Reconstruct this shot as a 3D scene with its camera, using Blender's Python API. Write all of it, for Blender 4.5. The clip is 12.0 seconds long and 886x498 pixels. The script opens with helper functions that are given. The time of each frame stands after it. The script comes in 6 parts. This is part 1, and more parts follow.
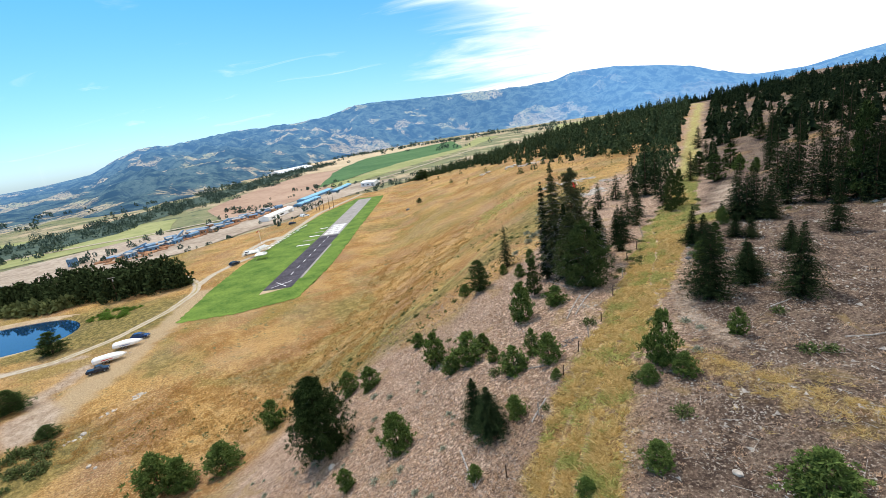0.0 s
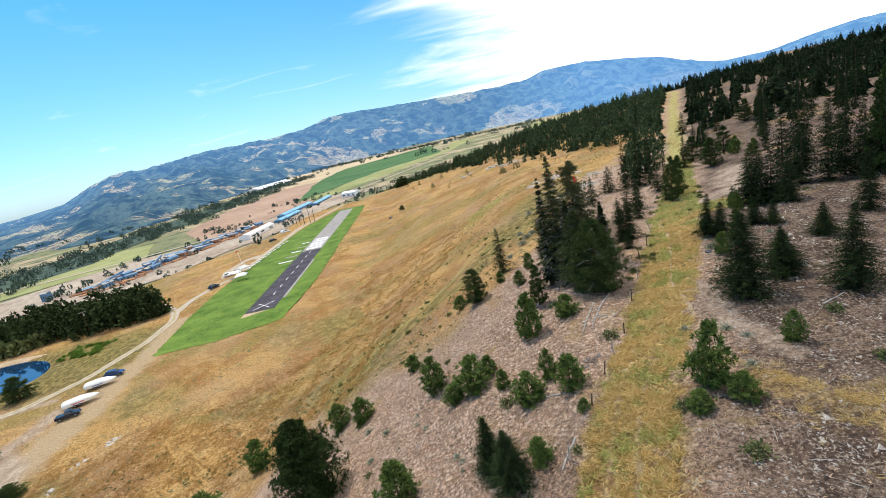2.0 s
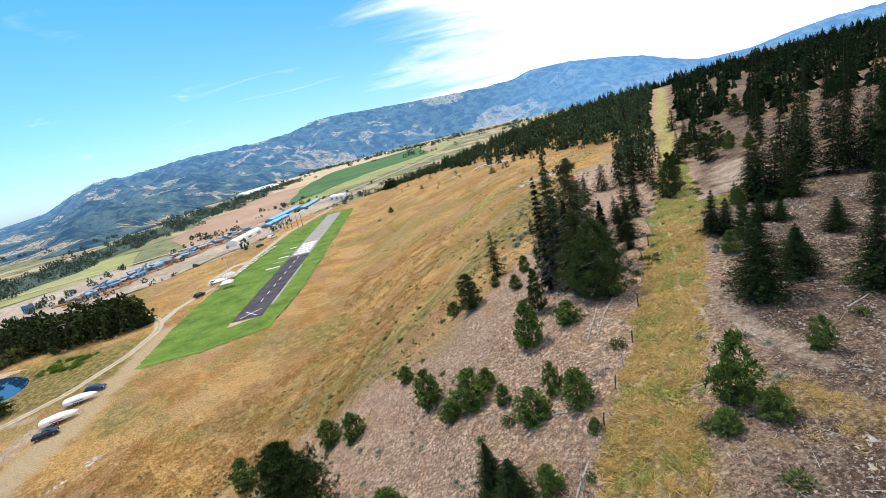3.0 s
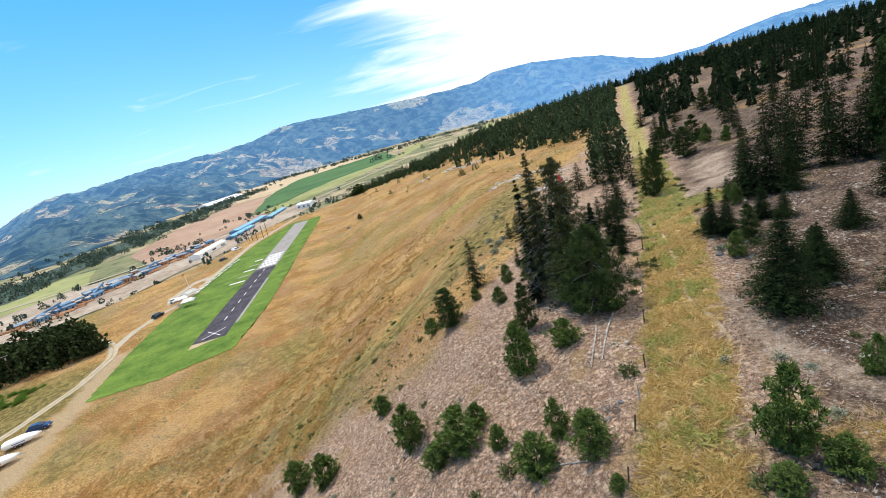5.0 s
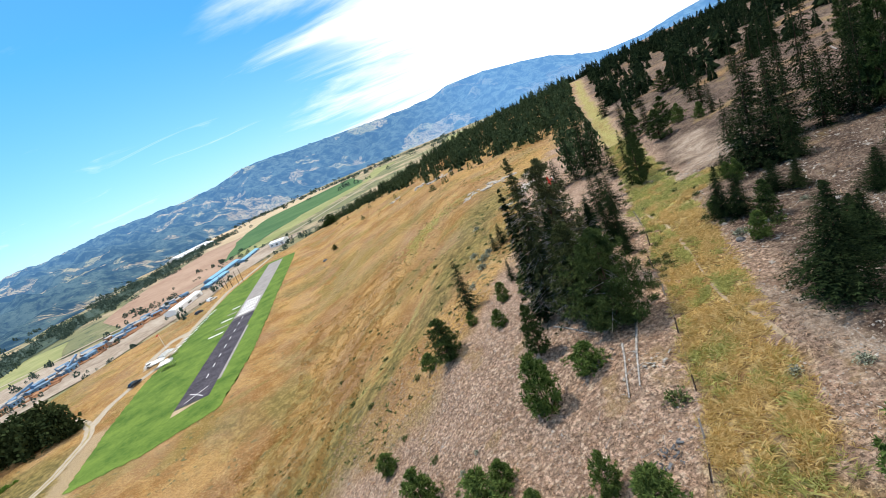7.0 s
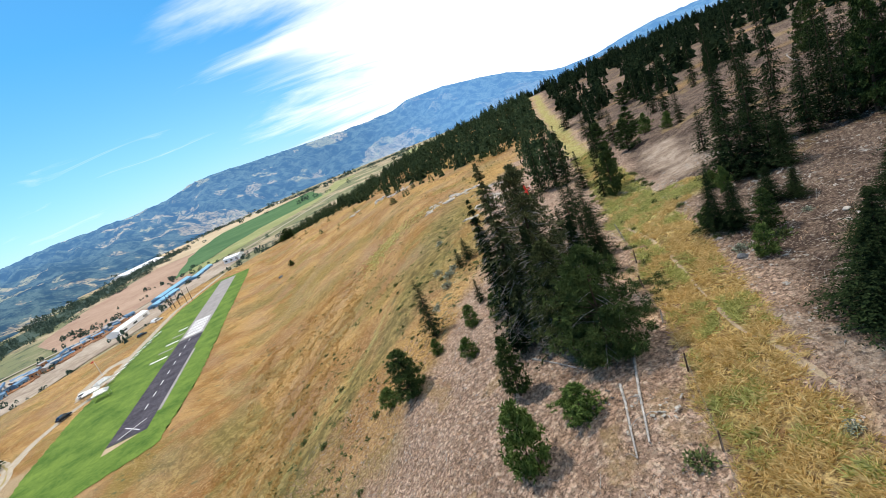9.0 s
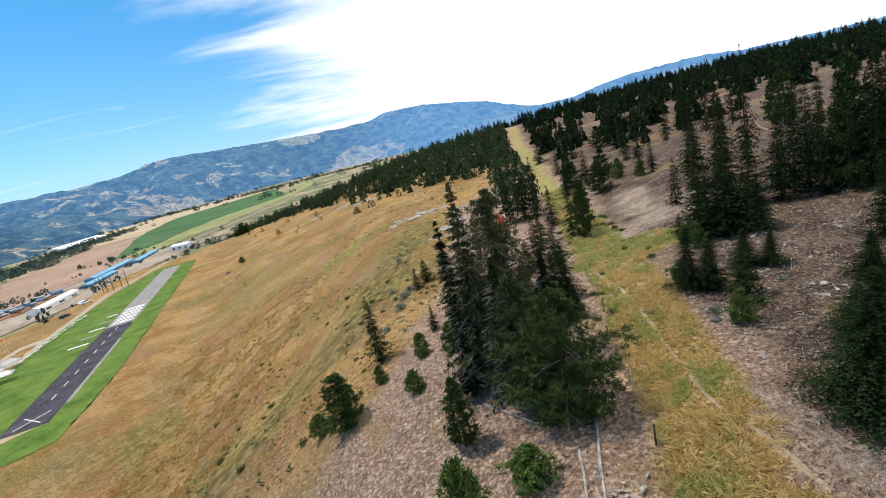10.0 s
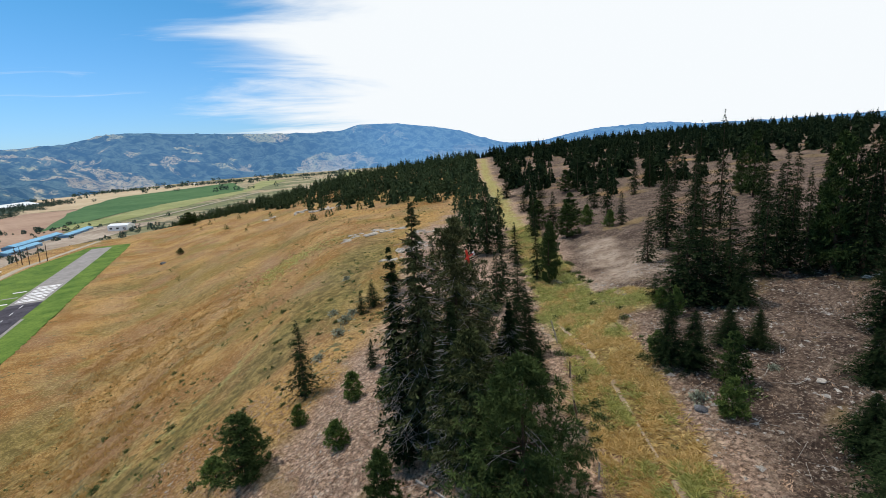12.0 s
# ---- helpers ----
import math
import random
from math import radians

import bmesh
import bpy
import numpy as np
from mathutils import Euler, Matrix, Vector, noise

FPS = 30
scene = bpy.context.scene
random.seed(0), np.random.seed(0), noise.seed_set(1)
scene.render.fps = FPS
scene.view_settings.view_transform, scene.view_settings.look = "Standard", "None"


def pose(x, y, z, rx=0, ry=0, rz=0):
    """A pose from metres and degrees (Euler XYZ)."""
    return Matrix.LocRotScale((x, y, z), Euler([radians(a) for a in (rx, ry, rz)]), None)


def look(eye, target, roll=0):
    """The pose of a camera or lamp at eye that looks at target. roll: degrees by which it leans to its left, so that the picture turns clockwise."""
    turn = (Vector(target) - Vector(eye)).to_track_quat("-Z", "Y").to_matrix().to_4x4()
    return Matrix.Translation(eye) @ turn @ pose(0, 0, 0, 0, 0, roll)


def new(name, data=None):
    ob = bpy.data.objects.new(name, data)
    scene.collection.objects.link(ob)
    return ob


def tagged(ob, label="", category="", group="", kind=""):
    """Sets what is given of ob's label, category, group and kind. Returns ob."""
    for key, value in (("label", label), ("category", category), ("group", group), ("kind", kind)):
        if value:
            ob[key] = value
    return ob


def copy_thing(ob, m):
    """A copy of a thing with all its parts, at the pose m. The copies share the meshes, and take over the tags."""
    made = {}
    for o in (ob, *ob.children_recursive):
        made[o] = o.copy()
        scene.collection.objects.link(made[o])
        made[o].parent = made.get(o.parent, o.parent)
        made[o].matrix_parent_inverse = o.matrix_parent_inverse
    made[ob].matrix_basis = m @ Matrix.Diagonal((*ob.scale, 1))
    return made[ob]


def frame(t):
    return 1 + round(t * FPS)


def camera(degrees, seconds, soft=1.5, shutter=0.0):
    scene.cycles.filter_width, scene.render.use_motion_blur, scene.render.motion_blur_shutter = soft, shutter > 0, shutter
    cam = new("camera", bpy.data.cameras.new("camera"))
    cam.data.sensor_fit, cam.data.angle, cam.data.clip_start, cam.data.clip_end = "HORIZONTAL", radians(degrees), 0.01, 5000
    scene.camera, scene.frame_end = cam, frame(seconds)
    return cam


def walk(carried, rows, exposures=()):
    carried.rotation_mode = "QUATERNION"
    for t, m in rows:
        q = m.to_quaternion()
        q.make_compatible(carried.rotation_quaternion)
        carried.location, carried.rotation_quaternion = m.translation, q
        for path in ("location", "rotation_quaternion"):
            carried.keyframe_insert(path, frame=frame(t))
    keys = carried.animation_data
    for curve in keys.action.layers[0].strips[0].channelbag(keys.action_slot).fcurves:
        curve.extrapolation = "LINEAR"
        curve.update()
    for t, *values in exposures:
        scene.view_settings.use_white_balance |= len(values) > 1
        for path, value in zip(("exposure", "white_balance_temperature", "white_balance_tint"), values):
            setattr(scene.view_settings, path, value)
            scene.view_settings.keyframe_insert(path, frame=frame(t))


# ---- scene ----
cam = camera(86.36, 12.0, soft=0.55)
PATH = [
    (0, (0.0, 0.0, 60.0), (-1.688, 9.533, 57.495), -8.58),
    (0.5, (-0.36, 1.42, 59.82), (-1.996, 10.962, 57.328), -9.46),
    (1, (-0.72, 2.82, 59.64), (-2.275, 12.385, 57.166), -10.43),
    (1.5, (-1.05, 4.22, 59.47), (-2.52, 13.799, 57.009), -11.42),
    (2, (-1.35, 5.6, 59.31), (-2.726, 15.198, 56.844), -12.30),
    (2.5, (-1.61, 6.96, 59.16), (-2.885, 16.563, 56.687), -12.93),
    (3, (-1.83, 8.3, 59.04), (-2.995, 17.913, 56.553), -13.24),
    (5, (-2.51, 13.56, 58.73), (-3.074, 23.206, 56.161), -14.86),
    (5.5, (-2.67, 14.85, 58.67), (-3.089, 24.508, 56.128), -16.21),
    (6, (-2.84, 16.12, 58.63), (-3.132, 25.796, 56.129), -18.13),
    (6.5, (-2.94, 17.39, 58.57), (-3.116, 27.084, 56.121), -20.20),
    (7, (-2.89, 18.71, 58.49), (-2.938, 28.412, 56.079), -22.61),
    (9, (-2.593, 24.156, 57.586), (-1.791, 33.817, 55.129), -22.00),
    (9.5, (-2.446, 25.618, 57.367), (-1.193, 35.237, 54.938), -17.75),
    (10, (-2.200, 27.115, 57.221), (-0.478, 36.682, 54.872), -13.29),
    (10.5, (-1.883, 28.476, 57.098), (0.287, 37.968, 54.821), -9.46),
    (11, (-1.582, 29.717, 56.963), (0.968, 39.137, 54.785), -6.13),
    (11.5, (-1.326, 30.901, 56.818), (1.382, 40.298, 54.731), -4.56),
    (12, (-1.091, 32.062, 56.667), (1.620, 41.471, 54.639), -3.90),
]
walk(cam, [(t, look(eye, target, roll)) for t, eye, target, roll in PATH],
     [(0, 0.24), (7, 0.26), (9.5, 0.12), (12, -0.27)])

# ---------------------------------------------------------------- lie of the land
# Cross-sections of the land: heights at the same x, for six distances along y.
SECTION_X = np.array([-260.0, -150, -100, -50, -34, -22, -12, -4, 5, 14, 26, 45, 80, 140, 240, 420])
SECTION_Y = np.array([-60.0, 30, 55, 85, 140, 240, 370])
SECTION_Z = np.array([
    [11, 10, 13, 18, 22, 27, 32, 36, 39, 41, 42, 44, 46, 47, 49, 51],
    [12, 14, 15, 18, 24, 29, 34.5, 39, 42.3, 43.3, 43.6, 45, 46.5, 48, 50, 52],
    [12, 14, 15, 17, 22.5, 29, 34.5, 39, 41.8, 43.3, 44.6, 46.3, 47.5, 49, 51, 52],
    [12, 14, 15, 16, 21, 27.5, 32, 36, 38.5, 40.3, 41.8, 45, 47.5, 49, 51, 53],
    [12, 14, 15, 16.5, 20, 24, 28, 32, 36, 37.5, 38.5, 40, 45, 49, 51, 54],
    [10, 13, 15, 20, 23, 26, 28.5, 31, 33, 34.5, 36, 39, 42, 47.5, 52, 56],
    [2, 8, 14, 22, 25, 27, 29, 31, 33, 35, 37, 40, 44, 49, 54, 59],
])


def glide(values, knots, at):
    """Values at knots, joined by smooth curves that do not overshoot."""
    n = np.clip(np.searchsorted(knots, at) - 1, 0, len(knots) - 2)
    h = knots[n + 1] - knots[n]
    s = np.clip((at - knots[n]) / h, 0.0, 1.0)
    slope = np.diff(values) / np.diff(knots)
    mid = np.where(slope[1:] * slope[:-1] > 0, 2 * slope[1:] * slope[:-1] / (slope[1:] + slope[:-1] + 1e-12), 0.0)
    m = np.concatenate([slope[:1], mid, slope[-1:]])
    a, b = values[n], values[n + 1]
    return ((1 + 2 * s) * (1 - s) ** 2 * a + s * (1 - s) ** 2 * h * m[n]
            + s * s * (3 - 2 * s) * b - s * s * (1 - s) * h * m[n + 1])


def step(a, b, v):
    s = np.clip((v - a) / (b - a), 0.0, 1.0)
    return s * s * (3 - 2 * s)


def swath_x(y):
    """The middle line of the cleared strip."""
    return glide(np.array([-18.0, 2.9, 6.0, 8.7, 11.5, 15.4, 27.0, 47.0, 83.0, 132.0]),
                 np.array([-60.0, 27, 34, 40, 46, 55, 85, 140, 240, 370]), np.asarray(y, float))


def land(x, y):
    """Height of the ground."""
    x, y = np.asarray(x, float), np.asarray(y, float)
    rows = np.array([glide(row, SECTION_X, x) for row in SECTION_Z])
    yy = np.clip(y, SECTION_Y[0], SECTION_Y[-1])
    n = np.clip(np.searchsorted(SECTION_Y, yy) - 1, 0, len(SECTION_Y) - 2)
    s = (yy - SECTION_Y[n]) / (SECTION_Y[n + 1] - SECTION_Y[n])
    s = s * s * (3 - 2 * s) * 0.5 + s * 0.5
    pick = lambda k: np.take_along_axis(rows.reshape(len(SECTION_Y), -1), k.reshape(1, -1), 0).reshape(x.shape)
    z = pick(n) * (1 - s) + pick(n + 1) * s
    # the bench with the runway ends in a slope down to the valley, and so does the ridge
    out = -x - 205 + 0.22 * (y - 140)
    z = z * (1 - step(0, 130, out)) - 25 * step(0, 130, out)
    # the bench is level under the runway
    along = np.clip((y - 140) / 207, -0.1, 1.05)
    side = np.hypot(x + 84 + 33 * along, y - 140 - 207 * along)
    level = 1 - step(26, 60, side)
    z = z * (1 - level) + 15 * level
    away = step(380, 900, y) * (1 - step(100, 700, x - 0.37 * y))
    z = z * (1 - away) - 25 * away
    return z


# ---------------------------------------------------------------- light
SUN_AZIMUTH, SUN_HEIGHT = radians(-48), radians(60)
world = bpy.data.worlds.new("sky")
scene.world = world
world.use_nodes = True
wt = world.node_tree
wt.nodes.clear()


def wnode(kind, **values):
    n = wt.nodes.new(kind)
    for key, value in values.items():
        n.inputs[key].default_value = value
    return n


sky = wt.nodes.new("ShaderNodeTexSky")
sky.sky_type, sky.sun_disc = "NISHITA", False
sky.sun_elevation, sky.sun_rotation = SUN_HEIGHT, SUN_AZIMUTH
sky.air_density, sky.dust_density, sky.ozone_density = 1.0, 0.6, 1.6
coords = wt.nodes.new("ShaderNodeTexCoord")
split = wt.nodes.new("ShaderNodeSeparateXYZ")
wt.links.new(coords.outputs["Generated"], split.inputs[0])


def wmath(op, a, b=None, clamp=False):
    n = wt.nodes.new("ShaderNodeMath")
    n.operation, n.use_clamp = op, clamp
    for k, v in enumerate((a, b)):
        if v is None:
            continue
        if isinstance(v, (int, float)):
            n.inputs[k].default_value = v
        else:
            wt.links.new(v, n.inputs[k])
    return n.outputs[0]


# a high cloud sheet: flat-plane coordinates, streaked along one way
up = wmath("MAXIMUM", split.outputs["Z"], 0.03)
cx, cy = wmath("DIVIDE", split.outputs["X"], wmath("ADD", up, 0.12)), wmath("DIVIDE", split.outputs["Y"], wmath("ADD", up, 0.12))
plane = wt.nodes.new("ShaderNodeCombineXYZ")
wt.links.new(cx, plane.inputs[0])
wt.links.new(cy, plane.inputs[1])
turn = wt.nodes.new("ShaderNodeMapping")
turn.inputs["Rotation"].default_value = (0, 0, radians(62))
turn.inputs["Scale"].default_value = (0.55, 1.5, 1)
wt.links.new(plane.outputs[0], turn.inputs[0])
puffs = wnode("ShaderNodeTexNoise", Scale=1.1, Detail=7, Roughness=0.58, Distortion=0.5)
wt.links.new(turn.outputs[0], puffs.inputs["Vector"])
# the sheet covers the sky to one side of a ragged line over the valley's end; thin wisps beyond it
side = wmath("ADD", split.outputs["X"], wmath("MULTIPLY", wmath("SUBTRACT", puffs.outputs["Fac"], 0.5), 0.85))
ramp = wt.nodes.new("ShaderNodeMapRange")
ramp.interpolation_type = "SMOOTHSTEP"
ramp.inputs["From Min"].default_value, ramp.inputs["From Max"].default_value = -0.19, 0.13
wt.links.new(side, ramp.inputs["Value"])
wisps = wnode("ShaderNodeTexNoise", Scale=2.3, Detail=6, Roughness=0.6, Distortion=0.8)
wt.links.new(turn.outputs[0], wisps.inputs["Vector"])
thin = wt.nodes.new("ShaderNodeMapRange")
thin.interpolation_type = "SMOOTHSTEP"
thin.inputs["From Min"].default_value, thin.inputs["From Max"].default_value, thin.inputs["To Max"].default_value = 0.6, 0.8, 0.3
wt.links.new(wisps.outputs["Fac"], thin.inputs["Value"])
veil = wmath("MAXIMUM", ramp.outputs[0], thin.outputs[0])
# a deep summer blue overhead that pales towards the horizon
tint = wt.nodes.new("ShaderNodeMix")
tint.data_type = "RGBA"
tint.inputs[6].default_value, tint.inputs[7].default_value = (0.56, 0.82, 1.22, 1), (0.27, 0.78, 1.02, 1)
high = wt.nodes.new("ShaderNodeMapRange")
high.inputs["From Min"].default_value, high.inputs["From Max"].default_value = 0.02, 0.32
wt.links.new(split.outputs["Z"], high.inputs["Value"])
wt.links.new(high.outputs[0], tint.inputs[0])
blue = wt.nodes.new("ShaderNodeMix")
blue.data_type, blue.blend_type = "RGBA", "MULTIPLY"
blue.inputs[0].default_value = 1.0
wt.links.new(sky.outputs[0], blue.inputs[6])
wt.links.new(tint.outputs[2], blue.inputs[7])
clear = wt.nodes.new("ShaderNodeBackground")
clear.inputs["Strength"].default_value = 0.138
wt.links.new(blue.outputs[2], clear.inputs["Color"])
cloud = wt.nodes.new("ShaderNodeBackground")
cloud.inputs["Color"].default_value = (0.93, 0.97, 1.0, 1)
cloud.inputs["Strength"].default_value = 1.2
both = wt.nodes.new("ShaderNodeMixShader")
wt.links.new(veil, both.inputs[0])
wt.links.new(clear.outputs[0], both.inputs[1])
wt.links.new(cloud.outputs[0], both.inputs[2])
wt.links.new(both.outputs[0], wt.nodes.new("ShaderNodeOutputWorld").inputs[0])

sun = new("sun", bpy.data.lights.new("sun", "SUN"))
sun.data.energy, sun.data.angle, sun.data.color = 3.15, radians(3), (1.0, 0.905, 0.765)
sun.matrix_world = look((0, 0, 0), (-math.sin(SUN_AZIMUTH) * math.cos(SUN_HEIGHT), -math.cos(SUN_AZIMUTH) * math.cos(SUN_HEIGHT), -math.sin(SUN_HEIGHT)))


# ---------------------------------------------------------------- materials
def shader(name, rough=0.9, spec=0.2, metal=0.0):
    mat = bpy.data.materials.new(name)
    mat.use_nodes = True
    nt = mat.node_tree
    b = nt.nodes["Principled BSDF"]
    b.inputs["Roughness"].default_value = rough
    b.inputs["Specular IOR Level"].default_value = spec
    b.inputs["Metallic"].default_value = metal
    return mat, nt, b


def noise_at(nt, vector, scale, detail=4, rough=0.55, distort=0.0):
    n = nt.nodes.new("ShaderNodeTexNoise")
    n.inputs["Scale"].default_value, n.inputs["Detail"].default_value = scale, detail
    n.inputs["Roughness"].default_value, n.inputs["Distortion"].default_value = rough, distort
    if vector is not None:
        nt.links.new(vector, n.inputs["Vector"])
    return n.outputs["Fac"]


def ranged(nt, value, lo, hi, a=0.0, b=1.0):
    n = nt.nodes.new("ShaderNodeMapRange")
    n.interpolation_type = "SMOOTHSTEP"
    for key, v in (("From Min", lo), ("From Max", hi), ("To Min", a), ("To Max", b)):
        n.inputs[key].default_value = v
    nt.links.new(value, n.inputs["Value"])
    return n.outputs[0]


def math_of(nt, op, a, b):
    n = nt.nodes.new("ShaderNodeMath")
    n.operation = op
    for k, v in enumerate((a, b)):
        if isinstance(v, (int, float)):
            n.inputs[k].default_value = v
        else:
            nt.links.new(v, n.inputs[k])
    return n.outputs[0]


def mixed(nt, fac, a, b):
    n = nt.nodes.new("ShaderNodeMix")
    n.data_type = "RGBA"
    for k, v in ((0, fac), (6, a), (7, b)):
        if isinstance(v, (int, float)):
            n.inputs[k].default_value = v
        elif isinstance(v, tuple):
            n.inputs[k].default_value = (*v, 1)
        else:
            nt.links.new(v, n.inputs[k])
    return n.outputs[2]


def bumped(nt, b, height, strength=0.5, distance=0.1):
    n = nt.nodes.new("ShaderNodeBump")
    n.inputs["Strength"].default_value, n.inputs["Distance"].default_value = strength, distance
    nt.links.new(height, n.inputs["Height"])
    nt.links.new(n.outputs[0], b.inputs["Normal"])


def place(nt):
    return nt.nodes.new("ShaderNodeNewGeometry").outputs["Position"]


def mottled(name, dark, light, scale, rough=0.9, spec=0.2, metal=0.0, bump=0.3, distance=0.05, fine=8.0):
    """A surface of two tones at two scales, with relief."""
    mat, nt, b = shader(name, rough, spec, metal)
    p = place(nt)
    big, small = noise_at(nt, p, scale), noise_at(nt, p, scale * fine, 6, 0.65)
    f = ranged(nt, math_of(nt, "ADD", math_of(nt, "MULTIPLY", big, 0.55), math_of(nt, "MULTIPLY", small, 0.45)), 0.33, 0.67)
    nt.links.new(mixed(nt, f, dark, light), b.inputs["Base Color"])
    if bump:
        bumped(nt, b, small, bump, distance)
    return mat


def leafy(name, dark, light, warm, rough=0.75, sheer=0.0):
    """Foliage: every spray has its own tone, and every tree too. sheer: the share of light that comes through."""
    mat, nt, b = shader(name, rough, 0.0)
    geo = nt.nodes.new("ShaderNodeNewGeometry")
    info = nt.nodes.new("ShaderNodeObjectInfo")
    tone = mixed(nt, geo.outputs["Random Per Island"], dark, light)
    tone = mixed(nt, ranged(nt, info.outputs["Random"], 0.2, 1.0, 0.0, 0.4), tone, warm)
    nt.links.new(tone, b.inputs["Base Color"])
    if sheer:
        thin, both = nt.nodes.new("ShaderNodeBsdfTranslucent"), nt.nodes.new("ShaderNodeMixShader")
        both.inputs[0].default_value = sheer
        nt.links.new(tone, thin.inputs["Color"])
        nt.links.new(b.outputs[0], both.inputs[1])
        nt.links.new(thin.outputs[0], both.inputs[2])
        nt.links.new(both.outputs[0], nt.nodes["Material Output"].inputs["Surface"])
    return mat


def plain(name, colour, rough=0.6, spec=0.3, metal=0.0, wear=0.12, scale=3.0):
    dark = tuple(c * (1 - wear) for c in colour)
    light = tuple(min(1, c * (1 + wear)) for c in colour)
    return mottled(name, dark, light, scale, rough, spec, metal, 0.05, 0.01)


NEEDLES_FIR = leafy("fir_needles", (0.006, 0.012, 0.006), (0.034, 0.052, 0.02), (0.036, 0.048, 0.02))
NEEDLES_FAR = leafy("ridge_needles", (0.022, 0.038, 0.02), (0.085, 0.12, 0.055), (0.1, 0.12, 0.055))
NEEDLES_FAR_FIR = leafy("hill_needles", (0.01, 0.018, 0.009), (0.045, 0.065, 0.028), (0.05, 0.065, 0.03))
NEEDLES_PINE = leafy("pine_needles", (0.012, 0.024, 0.008), (0.075, 0.11, 0.034), (0.07, 0.095, 0.034))
NEEDLES_POND = leafy("pondside_needles", (0.012, 0.022, 0.01), (0.065, 0.09, 0.036), (0.06, 0.075, 0.032))
NEEDLES_DENSE = leafy("dense_pine_needles", (0.008, 0.016, 0.006), (0.05, 0.078, 0.026), (0.045, 0.06, 0.025))
NEEDLES_YOUNG = leafy("young_pine_needles", (0.025, 0.05, 0.011), (0.165, 0.235, 0.066), (0.14, 0.185, 0.057), 0.75, 0.25)
NEEDLES_OLD = leafy("old_pine_needles", (0.02, 0.027, 0.012), (0.11, 0.125, 0.05), (0.12, 0.12, 0.06))
LEAVES_SAGE = leafy("sage_leaves", (0.17, 0.185, 0.13), (0.4, 0.41, 0.31), (0.32, 0.33, 0.24))
LEAVES_SHRUB = leafy("shrub_leaves", (0.05, 0.075, 0.025), (0.15, 0.18, 0.07), (0.16, 0.16, 0.07))
LEAVES_WEED = leafy("weed_leaves", (0.07, 0.14, 0.02), (0.17, 0.28, 0.05), (0.15, 0.22, 0.05))
# bluish and lightened: the distance haze is mixed into this leaf colour
LEAVES_RIVER = leafy("riverside_leaves", (0.03, 0.055, 0.05), (0.09, 0.13, 0.1), (0.075, 0.105, 0.08))
STRAW = leafy("straw", (0.5, 0.345, 0.11), (0.95, 0.79, 0.44), (0.82, 0.64, 0.29), 0.85, 0.42)
FIELD_STRAW = leafy("field_straw", (0.27, 0.145, 0.045), (0.63, 0.4, 0.155), (0.47, 0.29, 0.105), 0.9, 0.35)
STRAW_GREEN = leafy("green_straw", (0.28, 0.3, 0.08), (0.8, 0.76, 0.34), (0.6, 0.58, 0.22), 0.85, 0.42)
BUNCH = leafy("bunchgrass", (0.27, 0.17, 0.108), (0.75, 0.535, 0.385), (0.57, 0.4, 0.275), 0.9)
BARK = mottled("bark", (0.035, 0.024, 0.018), (0.13, 0.085, 0.055), 3.0, 0.95, 0.1, 0, 0.8, 0.05)
DEADWOOD = mottled("weathered_wood", (0.2, 0.18, 0.165), (0.52, 0.48, 0.44), 4.0, 0.9, 0.1, 0, 0.5, 0.02)
STONE = mottled("pale_stone", (0.28, 0.245, 0.21), (0.58, 0.52, 0.46), 2.0, 0.9, 0.2, 0, 0.6, 0.04)
ROCK = mottled("pale_outcrop", (0.24, 0.21, 0.175), (0.6, 0.54, 0.47), 1.2, 0.9, 0.2, 0, 0.8, 0.1)
STONE_DARK = mottled("dark_stone", (0.05, 0.05, 0.055), (0.2, 0.2, 0.21), 2.0, 0.85, 0.2, 0, 0.6, 0.04)
GRAVEL = mottled("gravel", (0.33, 0.27, 0.2), (0.5, 0.43, 0.34), 0.6, 0.95, 0.1, 0, 0.4, 0.05)
VERGE = mottled("track_verge", (0.26, 0.21, 0.09), (0.42, 0.33, 0.16), 0.8, 0.95, 0.1, 0, 0.5, 0.05)
TROD = mottled("trodden_earth", (0.22, 0.16, 0.1), (0.42, 0.325, 0.22), 1.2, 0.95, 0.1, 0, 0.4, 0.03)
DUST = mottled("dusty_ground", (0.33, 0.235, 0.135), (0.5, 0.385, 0.26), 0.25, 0.95, 0.1, 0, 0.3, 0.05)
ASPHALT_NEW = mottled("dark_asphalt", (0.018, 0.014, 0.022), (0.085, 0.072, 0.088), 0.2, 0.85, 0.25, 0, 0.15, 0.02)
ASPHALT_OLD = mottled("grey_asphalt", (0.22, 0.2, 0.19), (0.34, 0.31, 0.3), 0.35, 0.9, 0.2, 0, 0.15, 0.02)
PAINT = plain("white_line_paint", (0.76, 0.74, 0.74), 0.8, 0.2, 0, 0.15)
TURF = mottled("mown_turf", (0.05, 0.108, 0.015), (0.165, 0.24, 0.042), 0.13, 0.9, 0.1, 0, 0.5, 0.05, 14)
WHITE = plain("white_paint", (0.8, 0.8, 0.8), 0.4, 0.4, 0, 0.05)
RED = plain("red_covering", (0.55, 0.03, 0.015), 0.4, 0.4, 0, 0.1)
BLUE_STEEL = plain("blue_steel", (0.2, 0.42, 0.6), 0.5, 0.3, 0, 0.2, 0.1)
MILL_BLUE = plain("faded_blue_steel", (0.1, 0.2, 0.33), 0.6, 0.3, 0, 0.25, 0.15)
